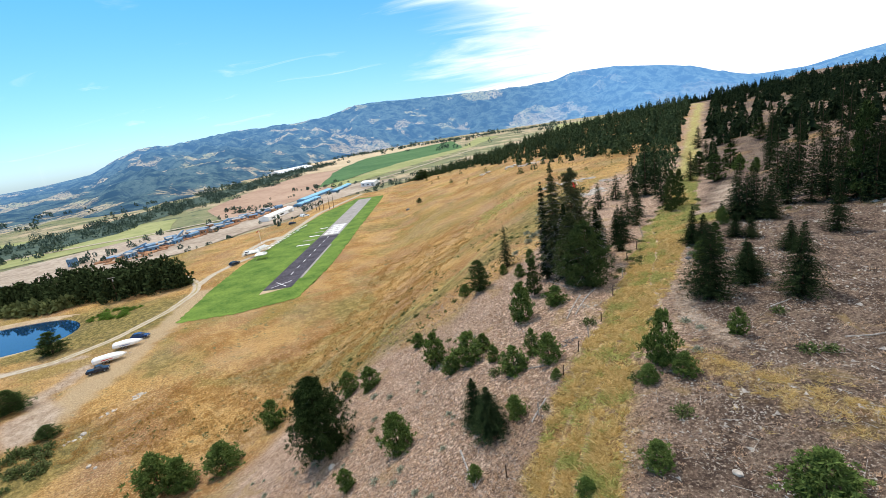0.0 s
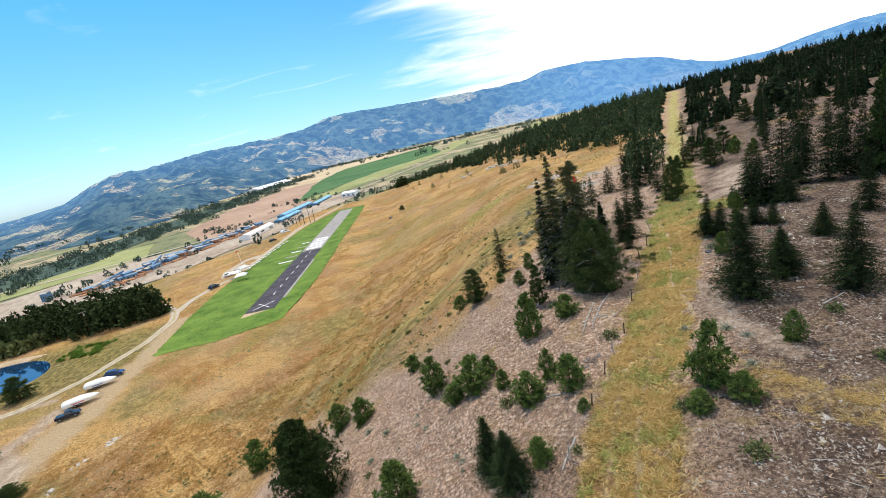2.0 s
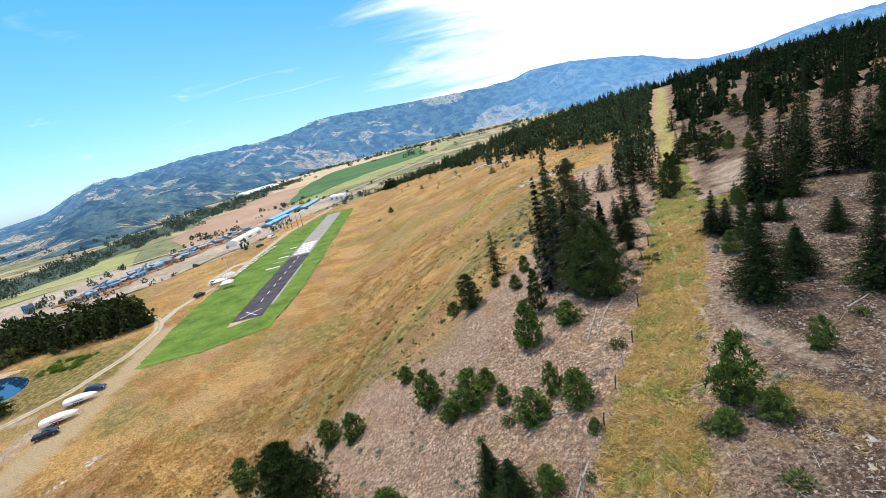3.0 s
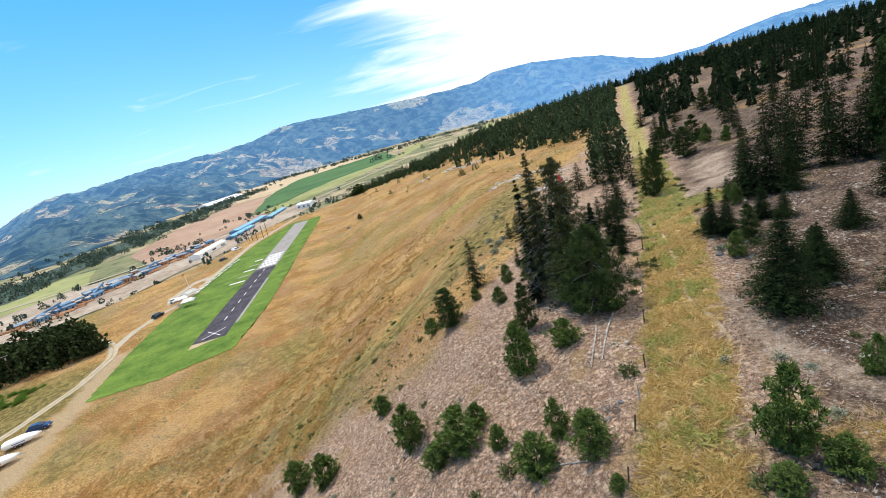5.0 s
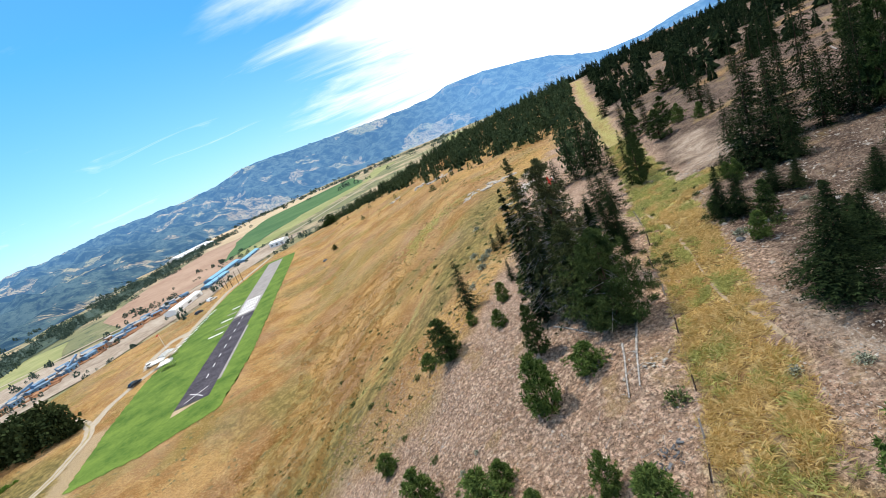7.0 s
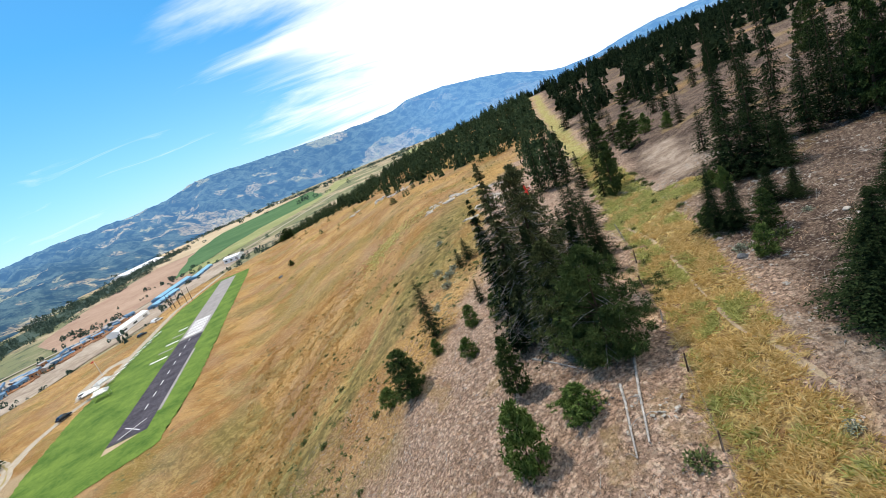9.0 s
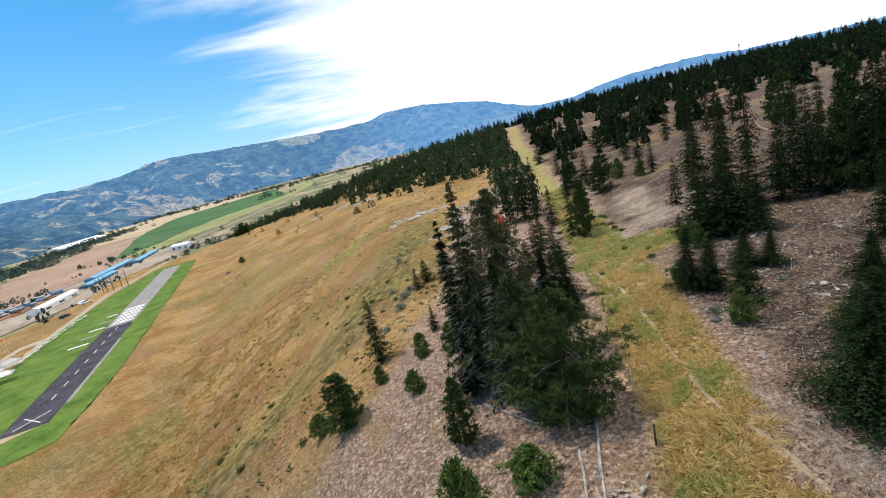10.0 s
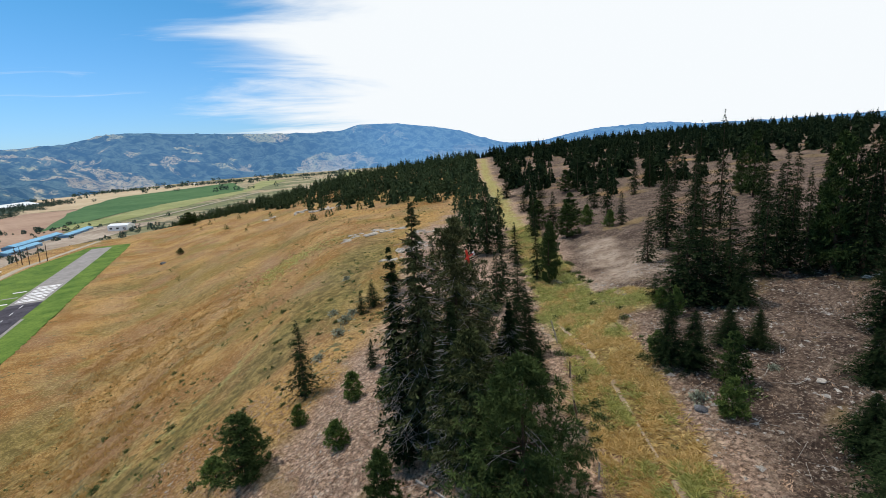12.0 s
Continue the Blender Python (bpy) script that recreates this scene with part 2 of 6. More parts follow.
RUST = mottled("bark_and_lumber", (0.2, 0.09, 0.05), (0.46, 0.26, 0.15), 0.08, 0.95, 0.1, 0, 0.4, 0.3)
CAR_DARK = plain("dark_car_paint", (0.015, 0.02, 0.035), 0.25, 0.5, 0.2, 0.1)
CAR_BLUE = plain("blue_car_paint", (0.03, 0.06, 0.16), 0.25, 0.5, 0.2, 0.1)
RUBBER = plain("tyre_rubber", (0.02, 0.02, 0.02), 0.9, 0.2, 0, 0.2)
GLASS = plain("tinted_glass", (0.03, 0.04, 0.05), 0.08, 0.6, 0, 0.05)
ROOF_GREY = plain("grey_roof", (0.34, 0.33, 0.32), 0.7, 0.2, 0, 0.15, 0.3)
WIRE = plain("rusty_wire", (0.2, 0.17, 0.15), 0.7, 0.3, 0.5, 0.2)
METAL = plain("grey_metal", (0.4, 0.4, 0.42), 0.45, 0.4, 0.7, 0.1)
BLUE_STRIPE = plain("blue_stripe", (0.1, 0.16, 0.42), 0.4, 0.4)
FIELD_BROWN = mottled("ploughed_field", (0.3, 0.19, 0.135), (0.42, 0.29, 0.21), 0.01, 0.95, 0.1, 0, 0)
FIELD_GREEN = mottled("irrigated_field", (0.05, 0.115, 0.045), (0.09, 0.17, 0.065), 0.006, 0.95, 0.1, 0, 0)
FIELD_PALE = mottled("hay_field", (0.21, 0.23, 0.09), (0.33, 0.33, 0.15), 0.008, 0.95, 0.1, 0, 0)
FIELD_STUBBLE = mottled("stubble_field", (0.42, 0.32, 0.2), (0.55, 0.44, 0.3), 0.006, 0.95, 0.1, 0, 0)
SCRUB = mottled("river_scrub", (0.03, 0.055, 0.05), (0.085, 0.115, 0.08), 0.03, 0.95, 0.1, 0, 0)
YARD = mottled("mill_yard", (0.24, 0.18, 0.135), (0.46, 0.385, 0.31), 0.02, 0.95, 0.1, 0, 0)


def water_material():
    mat, nt, b = shader("pond_water", 0.04, 0.5)
    b.inputs["Base Color"].default_value = (0.006, 0.032, 0.08, 1)
    bumped(nt, b, noise_at(nt, place(nt), 1.2, 3), 0.03, 0.05)
    return mat


WATER = water_material()


def ground_material():
    """Land cover from masks: tall strip grass, golden field grass, bare pale soil; needle litter, green hollow, wheel tracks."""
    mat, nt, b = shader("land_cover", 0.95, 0.08)
    p = place(nt)

    def masks(name):
        mask = nt.nodes.new("ShaderNodeAttribute")
        mask.attribute_name = name
        n = nt.nodes.new("ShaderNodeSeparateColor")
        nt.links.new(mask.outputs["Color"], n.inputs[0])
        return n.outputs

    cover, more = masks("cover"), masks("more")
    patch, clump, grain = noise_at(nt, p, 0.045, 5, 0.6, 0.4), noise_at(nt, p, 0.5, 6, 0.7, 0.3), noise_at(nt, p, 2.6, 6, 0.75)
    drawn = nt.nodes.new("ShaderNodeMapping")
    drawn.inputs["Scale"].default_value = (1, 0.85, 1)
    swung = nt.nodes.new("ShaderNodeMapping")
    swung.inputs["Rotation"].default_value = (0, 0, radians(-33))
    nt.links.new(p, swung.inputs[0])
    nt.links.new(swung.outputs[0], drawn.inputs[0])
    q = drawn.outputs[0]
    tuft, sheaf, swirl = noise_at(nt, q, 0.7, 6, 0.7, 0.2), noise_at(nt, q, 2.2, 5, 0.75), noise_at(nt, q, 0.22, 5, 0.65, 0.3)
    speck, blot = noise_at(nt, p, 10.0, 4, 0.7), noise_at(nt, p, 0.16, 5, 0.65, 0.5)
    fine = noise_at(nt, p, 6.0, 5, 0.75, 0.3)

    def tufts(scale):
        """Rounded hummocks, uneven in size; the shade in the gaps between is painted dark from this."""
        shift = nt.nodes.new("ShaderNodeVectorMath")
        shift.operation = "ADD"
        wobble = nt.nodes.new("ShaderNodeTexNoise")
        wobble.inputs["Scale"].default_value, wobble.inputs["Detail"].default_value = scale * 1.3, 3
        nt.links.new(p, wobble.inputs["Vector"])
        less = nt.nodes.new("ShaderNodeVectorMath")
        less.operation = "SCALE"
        less.inputs["Scale"].default_value = 0.9 / scale
        nt.links.new(wobble.outputs["Color"], less.inputs[0])
        nt.links.new(p, shift.inputs[0])
        nt.links.new(less.outputs[0], shift.inputs[1])
        v = nt.nodes.new("ShaderNodeTexVoronoi")
        v.inputs["Scale"].default_value = scale
        nt.links.new(shift.outputs[0], v.inputs["Vector"])
        return v.outputs["Distance"]

    hummock = tufts(3.6)
    # dry soil under sparse tufts, with pale chips; shade between tufts painted as dark gaps
    duff = mixed(nt, ranged(nt, clump, 0.4, 0.6), (0.5, 0.325, 0.232), (0.7, 0.485, 0.36))
    duff = mixed(nt, ranged(nt, grain, 0.5, 0.6, 0, 0.65), duff, (0.8, 0.63, 0.47))
    duff = mixed(nt, ranged(nt, hummock, 0.42, 0.58, 0, 0.6), duff, (0.2, 0.13, 0.09))
    duff = mixed(nt, ranged(nt, grain, 0.4, 0.46, 0.75, 0), duff, (0.17, 0.11, 0.075))
    duff = mixed(nt, ranged(nt, fine, 0.41, 0.46, 0.8, 0), duff, (0.1, 0.068, 0.05))
    duff = mixed(nt, ranged(nt, blot, 0.56, 0.64, 0, 0.45), duff, (0.4, 0.27, 0.11))
    litter = mixed(nt, ranged(nt, clump, 0.4, 0.6), (0.09, 0.06, 0.046), (0.215, 0.15, 0.112))
    litter = mixed(nt, ranged(nt, grain, 0.4, 0.46, 0.75, 0), litter, (0.05, 0.034, 0.028))
    litter = mixed(nt, ranged(nt, grain, 0.55, 0.62, 0, 0.4), litter, (0.33, 0.25, 0.19))
    litter = mixed(nt, ranged(nt, fine, 0.56, 0.6, 0, 0.7), litter, (0.5, 0.4, 0.32))
    litter = mixed(nt, ranged(nt, fine, 0.43, 0.46, 0.7, 0), litter, (0.045, 0.03, 0.025))
    litter = mixed(nt, ranged(nt, blot, 0.56, 0.66, 0, 0.5), litter, (0.36, 0.25, 0.1))
    # golden grass with olive and russet patches, tufted, dotted with small grey-green weeds
    gold = mixed(nt, ranged(nt, patch, 0.42, 0.57), (0.31, 0.138, 0.037), (0.54, 0.31, 0.105))
    gold = mixed(nt, ranged(nt, noise_at(nt, p, 0.032, 5, 0.6, 0.5), 0.51, 0.57, 0, 0.8), gold, (0.25, 0.195, 0.05))
    gold = mixed(nt, ranged(nt, noise_at(nt, p, 0.085, 5, 0.65, 0.4), 0.4, 0.47, 0.65, 0), gold, (0.31, 0.145, 0.042))
    gold = mixed(nt, ranged(nt, swirl, 0.55, 0.64, 0, 0.25), gold, (0.7, 0.5, 0.24))
    gold = mixed(nt, ranged(nt, tuft, 0.54, 0.6, 0, 0.3), gold, (0.7, 0.48, 0.21))
    gold = mixed(nt, ranged(nt, tuft, 0.42, 0.47, 0.4, 0), gold, (0.27, 0.165, 0.06))
    gold = mixed(nt, ranged(nt, grain, 0.42, 0.48, 0.8, 0), gold, (0.19, 0.11, 0.038))
    gold = mixed(nt, ranged(nt, grain, 0.53, 0.6, 0, 0.6), gold, (0.74, 0.52, 0.24))
    gold = mixed(nt, ranged(nt, sheaf, 0.43, 0.46, 0.5, 0), gold, (0.19, 0.12, 0.045))
    weeds = math_of(nt, "MULTIPLY", ranged(nt, noise_at(nt, p, 0.75, 2, 0.6), 0.62, 0.66), ranged(nt, noise_at(nt, p, 0.06, 3), 0.44, 0.56, 0.15, 0.9))
    gold = mixed(nt, weeds, gold, (0.13, 0.14, 0.065))
    hollow = mixed(nt, ranged(nt, tuft, 0.44, 0.56), (0.11, 0.1, 0.032), (0.32, 0.25, 0.085))
    hollow = mixed(nt, ranged(nt, grain, 0.41, 0.47, 0.7, 0), hollow, (0.075, 0.08, 0.04))
    strip = mixed(nt, ranged(nt, grain, 0.43, 0.57), (0.34, 0.21, 0.072), (0.66, 0.47, 0.19))
    strip = mixed(nt, ranged(nt, blot, 0.52, 0.6, 0, 0.6), strip, (0.3, 0.26, 0.08))
    strip = mixed(nt, ranged(nt, clump, 0.38, 0.46, 0.7, 0), strip, (0.24, 0.125, 0.065))
    strip = mixed(nt, ranged(nt, fine, 0.41, 0.47, 0.8, 0), strip, (0.14, 0.085, 0.035))
    # the same painted shade between the clumps of strip grass
    strip = mixed(nt, ranged(nt, hummock, 0.45, 0.6, 0, 0.5), strip, (0.16, 0.1, 0.045))
    along = nt.nodes.new("ShaderNodeSeparateXYZ")
    nt.links.new(p, along.inputs[0])
    fresh = mixed(nt, ranged(nt, grain, 0.42, 0.58), (0.27, 0.25, 0.085), (0.55, 0.5, 0.2))
    strip = mixed(nt, math_of(nt, "MULTIPLY", ranged(nt, along.outputs["Y"], 54.0, 66.0), ranged(nt, clump, 0.4, 0.56, 0.35, 0.95)), strip, fresh)
    soil = mixed(nt, ranged(nt, clump, 0.4, 0.6), (0.34, 0.245, 0.18), (0.56, 0.435, 0.34))
    soil = mixed(nt, ranged(nt, fine, 0.52, 0.6, 0, 0.7), soil, (0.7, 0.58, 0.47))
    soil = mixed(nt, ranged(nt, grain, 0.4, 0.47, 0.75, 0), soil, (0.16, 0.11, 0.08))
    track = mixed(nt, ranged(nt, grain, 0.4, 0.6), (0.38, 0.27, 0.16), (0.57, 0.44, 0.28))
    # the valley floor: dry meadows, scrub and yards
    valley = mixed(nt, ranged(nt, noise_at(nt, p, 0.006, 5, 0.6), 0.42, 0.58), (0.2, 0.21, 0.11), (0.45, 0.35, 0.23))
    valley = mixed(nt, ranged(nt, noise_at(nt, p, 0.03, 5, 0.7), 0.5, 0.62, 0, 0.8), valley, (0.06, 0.085, 0.06))
    height = nt.nodes.new("ShaderNodeSeparateXYZ")
    nt.links.new(p, height.inputs[0])
    tone = mixed(nt, more[0], duff, litter)
    tone = mixed(nt, cover[1], tone, gold)
    tone = mixed(nt, more[1], tone, hollow)
    tone = mixed(nt, cover[0], tone, strip)
    tone = mixed(nt, more[2], tone, track)
    tone = mixed(nt, cover[2], tone, soil)
    tone = mixed(nt, ranged(nt, height.outputs["Z"], -22.0, -8.0, 1.0, 0.0), tone, valley)
    tone = mixed(nt, ranged(nt, speck, 0.36, 0.46, 0.4, 0), tone, (0.06, 0.045, 0.035))
    nt.links.new(tone, b.inputs["Base Color"])
    bumped(nt, b, math_of(nt, "SUBTRACT", math_of(nt, "ADD", grain, math_of(nt, "MULTIPLY", clump, 1.5)), math_of(nt, "MULTIPLY", hummock, 0.5)), 1.0, 0.35)
    return mat


def range_material():
    """The far mountains: woods, bare grass slopes and lone trees; distance haze is put in as blue emission."""
    mat, nt, b = shader("far_range", 1.0, 0.0)
    p = place(nt)
    woods = noise_at(nt, p, 0.0023, 6, 0.55, 0.7)
    stands = noise_at(nt, p, 0.014, 5, 0.7, 0.4)
    lone = noise_at(nt, p, 0.06, 3, 0.8)
    height = nt.nodes.new("ShaderNodeSeparateXYZ")
    nt.links.new(p, height.inputs[0])
    low = ranged(nt, height.outputs["Z"], -10.0, 90.0, 1.0, 0.0)
    open_land = math_of(nt, "ADD", math_of(nt, "ADD", math_of(nt, "MULTIPLY", woods, 0.9), math_of(nt, "MULTIPLY", stands, 0.25)), math_of(nt, "MULTIPLY", low, 0.06))
    bare = math_of(nt, "MULTIPLY", ranged(nt, open_land, 0.63, 0.66, 0, 0.85), ranged(nt, height.outputs["X"], -100.0, 900.0, 1.0, 0.25))
    slope = mixed(nt, ranged(nt, stands, 0.4, 0.6), (0.26, 0.2, 0.11), (0.42, 0.335, 0.2))
    slope = mixed(nt, ranged(nt, noise_at(nt, p, 0.005, 3), 0.5, 0.6, 0, 0.5), slope, (0.26, 0.28, 0.13))
    slope = mixed(nt, ranged(nt, lone, 0.5, 0.56, 0, 0.9), slope, (0.02, 0.035, 0.035))
    forest = mixed(nt, ranged(nt, stands, 0.4, 0.6), (0.01, 0.024, 0.03), (0.075, 0.11, 0.095))
    forest = mixed(nt, ranged(nt, lone, 0.42, 0.5, 0.5, 0), forest, (0.008, 0.018, 0.024))
    nt.links.new(mixed(nt, bare, forest, slope), b.inputs["Base Color"])
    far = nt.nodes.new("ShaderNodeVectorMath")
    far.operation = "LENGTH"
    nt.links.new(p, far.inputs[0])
    # haze as a blue glow, stronger with distance and towards the right-hand peaks
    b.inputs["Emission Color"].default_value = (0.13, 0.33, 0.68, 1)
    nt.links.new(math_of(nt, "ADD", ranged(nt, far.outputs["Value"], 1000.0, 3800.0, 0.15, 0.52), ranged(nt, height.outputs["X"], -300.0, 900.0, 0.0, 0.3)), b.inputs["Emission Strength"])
    return mat


GROUND, RANGE = ground_material(), range_material()


# ---------------------------------------------------------------- building blocks
def mesh_of(name, verts, faces, material, smooth=False):
    me = bpy.data.meshes.new(name)
    me.from_pydata(verts if isinstance(verts, list) else np.asarray(verts).tolist(), [], faces if isinstance(faces, list) else np.asarray(faces).tolist())
    me.materials.append(material)
    if smooth:
        me.shade_smooth()
    return me


def part(name, bm, material, parent, label=""):
    """Links a bmesh as one mesh object under a thing or a part."""
    me = bpy.data.meshes.new(name)
    bm.to_mesh(me)
    bm.free()
    me.materials.append(material)
    return hang(name, me, parent, label)


def hang(name, me, parent, label=""):
    ob = new(name, me)
    ob.parent = parent
    return tagged(ob, label) if label else ob


def thing(name, m, label, category, group="", kind=""):
    ob = new(name)
    ob.matrix_basis = m
    return tagged(ob, label, category, group, kind)


def box(bm, centre, size, turn=None, bevel=0.0):
    m = Matrix.Translation(centre) @ (turn or Matrix()) @ Matrix.Diagonal((*size, 1))
    made = bmesh.ops.create_cube(bm, size=1, matrix=m)["verts"]
    if bevel:
        bmesh.ops.bevel(bm, geom=list({e for v in made for e in v.link_edges}), offset=bevel, segments=2, affect="EDGES")
    return bm


def tube(bm, points, radii, sides=7):
    """A tapered, bent tube along points."""
    rings = []
    for k, p in enumerate(points):
        p = Vector(p)
        way = (Vector(points[min(k + 1, len(points) - 1)]) - Vector(points[max(k - 1, 0)])).normalized()
        a = way.orthogonal().normalized()
        c = way.cross(a)
        rings.append([bm.verts.new(p + radii[k] * (math.cos(2 * math.pi * s / sides) * a + math.sin(2 * math.pi * s / sides) * c)) for s in range(sides)])
    for r0, r1 in zip(rings, rings[1:]):
        for s in range(sides):
            bm.faces.new((r0[s], r0[(s + 1) % sides], r1[(s + 1) % sides], r1[s]))
    bm.faces.new(rings[0][::-1])
    bm.faces.new(rings[-1])
    return bm


def ground_z(x, y):
    return float(land(np.array([float(x)]), np.array([float(y)]))[0] + rough_land(np.array([float(x)]), np.array([float(y)]))[0])


def waves(x, y, size, seed):
    """A cheap smooth noise from a few crossed waves, about -1 to 1."""
    rng = np.random.default_rng(seed)
    out = 0.0
    for k in range(7):
        a, ph, f = rng.uniform(0, 6.28), rng.uniform(0, 6.28), rng.uniform(0.6, 1.9) * 6.28 / size
        out = out + np.sin((x * np.cos(a) + y * np.sin(a)) * f + ph + 0.8 * np.sin((x * np.sin(a) - y * np.cos(a)) * f * 0.7 + ph * 2))
    return out / 4.2


def rough_land(x, y):
    near = 1 - step(120, 320, np.hypot(x, y - 30))
    flat = step(26, 60, np.hypot(x + 84 + 33 * np.clip((y - 140) / 207, -0.1, 1.05), y - 140 - 207 * np.clip((y - 140) / 207, -0.1, 1.05)))
    pond = step(18, 40, np.hypot((x + 168) / 1.3, y - 119))
    z = near * (0.16 * waves(x, y, 5.0, 3) + 0.35 * waves(x, y, 17.0, 4)) * step(30, 38, land(x, y))
    return z * 0.7 + flat * pond * 0.06 * near * waves(x, y, 9.0, 5) * (1 - step(30, 38, land(x, y)))


# ---------------------------------------------------------------- the land
def ground_sheet():
    turn_front = np.radians(np.linspace(-62, 72, 430))
    turn_back = np.radians(np.linspace(76, 294, 60))
    az = np.concatenate([turn_front, turn_back])
    r = np.concatenate([np.linspace(0.5, 12, 10, endpoint=False), np.geomspace(12, 420, 300, endpoint=False), np.geomspace(420, 4900, 70)])
    rr, aa = np.meshgrid(r, az, indexing="ij")
    x, y = rr * np.sin(aa), rr * np.cos(aa)
    z = land(x.ravel(), y.ravel()) + rough_land(x.ravel(), y.ravel())
    xf, yf = x.ravel(), y.ravel()
    # the pond's hollow
    hollow = 1 - step(0.75, 1.1, np.hypot((xf + 168) / 25, (yf - 119) / 17.5))
    z = z - 1.6 * hollow
    nr, na = len(r), len(az)
    i, j = np.meshgrid(np.arange(nr - 1), np.arange(na), indexing="ij")
    k = (j + 1) % na
    faces = np.stack([i * na + j, (i + 1) * na + j, (i + 1) * na + k, i * na + k], -1).reshape(-1, 4)[:, ::-1]
    verts = np.stack([xf, yf, z], -1)
    centre = np.array([[0.0, 0.0, ground_z(0, 0)]])
    caps = [[len(verts), (j2 + 1) % na, j2] for j2 in range(na)]
    me = mesh_of("ground", np.concatenate([verts, centre]), faces.tolist() + [c[::-1] for c in caps], GROUND, True)
    sx = swath_x(yf)
    edge = 1.1 * waves(xf, yf, 6.0, 8)
    wide = 2.3 - 0.2 * step(34, 40, yf) - 0.3 * step(70, 80, yf) * (1 - step(100, 160, yf))
    strip = 1 - step(-0.6, 0.9, np.abs(xf - sx) - wide + edge)
    strip = np.maximum(strip, 1 - step(-0.7, 0.8, np.hypot((xf - 21.2) / 1.5, yf - 64.2) - 3.4 + 0.9 * waves(xf, yf, 5.0, 107)))
    for px0, py0, px1, py1, w in ((9.4, 31, 12.6, 26.2, 1.2), (12.6, 26.2, 16.5, 21.5, 1.1)):
        s = np.clip(((xf - px0) * (px1 - px0) + (yf - py0) * (py1 - py0)) / ((px1 - px0) ** 2 + (py1 - py0) ** 2), 0, 1)
        d = np.hypot(xf - px0 - s * (px1 - px0), yf - py0 - s * (py1 - py0))
        strip = np.maximum(strip, 0.5 * (1 - step(w * 0.3, w * 1.2, d + 0.9 * waves(xf, yf, 2.6, 108) + 0.5 * waves(xf, yf, 0.9, 109))))
    base = land(xf, yf)
    # the bare knoll ends where the golden field and its green hollow begin
    rim_y = glide(np.array([56.0, 60, 64, 63, 57, 58, 70, 83, 105, 135, 160]), np.array([-80.0, -60, -40, -27, -16, -8, 0, 7, 13, 21, 40]), xf)
    far_side = step(-2, 3, yf - rim_y + 3 * waves(xf, yf, 13, 6)) * (1 - step(-14, 2, xf - sx + 6 * waves(xf, yf, 30, 7)))
    low = 1 - step(19, 23.5, base + 1.2 * waves(xf, yf, 14, 9))
    gold = np.maximum(low, far_side) * np.clip(0.9 + 0.2 * waves(xf, yf, 30, 10), 0, 1)
    gold = np.maximum(gold, 0.55 * step(0.3, 0.9, waves(xf, yf, 26, 12)) * step(40, 110, np.hypot(xf - 30, yf - 40)))
    pale = np.zeros_like(xf)
    for px0, py0, px1, py1, w in ((12.8, 43.2, 12.5, 40.6, 0.45), (12.5, 40.6, 12.2, 35.7, 0.7), (12.2, 35.7, 13.3, 31.5, 0.75), (8.9, 43, 9.8, 40.5, 0.25), (24.5, 69.6, 32, 68.2, 1.0), (27, 70.5, 31, 71, 0.8), (28, 71, 35.5, 75, 1.9), (31, 77, 35.5, 85, 2.0),
                                  (-104, 70, -96, 64, 3.2), (-95, 66, -99, 72, 2.2), (-99, 72, -110, 78, 2.2), (-110, 78, -108.6, 84.5, 2.4), (-108.6, 84.5, -110.3, 92, 2.0), (-118, 99, -140, 92, 1.2)):
        s = np.clip(((xf - px0) * (px1 - px0) + (yf - py0) * (py1 - py0)) / ((px1 - px0) ** 2 + (py1 - py0) ** 2), 0, 1)
        d = np.hypot(xf - px0 - s * (px1 - px0), yf - py0 - s * (py1 - py0))
        pale = np.maximum(pale, 1 - step(w * 0.5, w * 1.6, d + 0.3 * waves(xf, yf, 2.5, 14)))
    col = np.ones((len(xf) + 1, 4), np.float32)
    gully = glide(np.array([-36.0, -30, -18, -11, -6, 4, 12]), np.array([64.0, 76, 83, 92, 105, 130, 160]), yf)
    brink = (1 - step(0.2, 0.9, np.abs(xf - gully + 0.6 + 0.5 * waves(xf, yf, 8, 217)))) * step(66, 72, yf) * (1 - step(92, 104, yf))
    strip = np.maximum(strip, 0.8 * brink)
    col[:-1, 0], col[:-1, 1], col[:-1, 2] = strip, gold, pale * 0.85
    col[-1, :3] = 0
    me.color_attributes.new("cover", "FLOAT_COLOR", "POINT").data.foreach_set("color", col.ravel())
    litter = np.maximum(step(-0.5, 4, xf - sx - 2.4 + 2 * waves(xf, yf, 12, 15)), 0.55 * (1 - step(25, 34, yf)) * step(-10, -3, xf - sx)) * (1 - 0.35 * step(60, 120, xf) * step(0.2, 0.6, waves(xf, yf, 45, 16)))
    green = (1 - step(3, 9, np.abs(xf - gully - 7.5 + 3 * waves(xf, yf, 9, 17) + 1.2 * waves(xf, yf, 3, 117)))) * step(58, 66, yf) * (1 - step(120, 170, yf)) * 0.75
    wheels = (1 - step(0.08, 0.3, np.abs(np.abs(xf - sx + 0.4) - 0.75) + 0.2 * waves(xf, yf, 3.0, 18))) * (1 - step(33, 38, yf)) * np.clip(0.55 + 0.5 * waves(xf, yf, 1.6, 118), 0, 0.8)
    dust = np.zeros_like(xf)
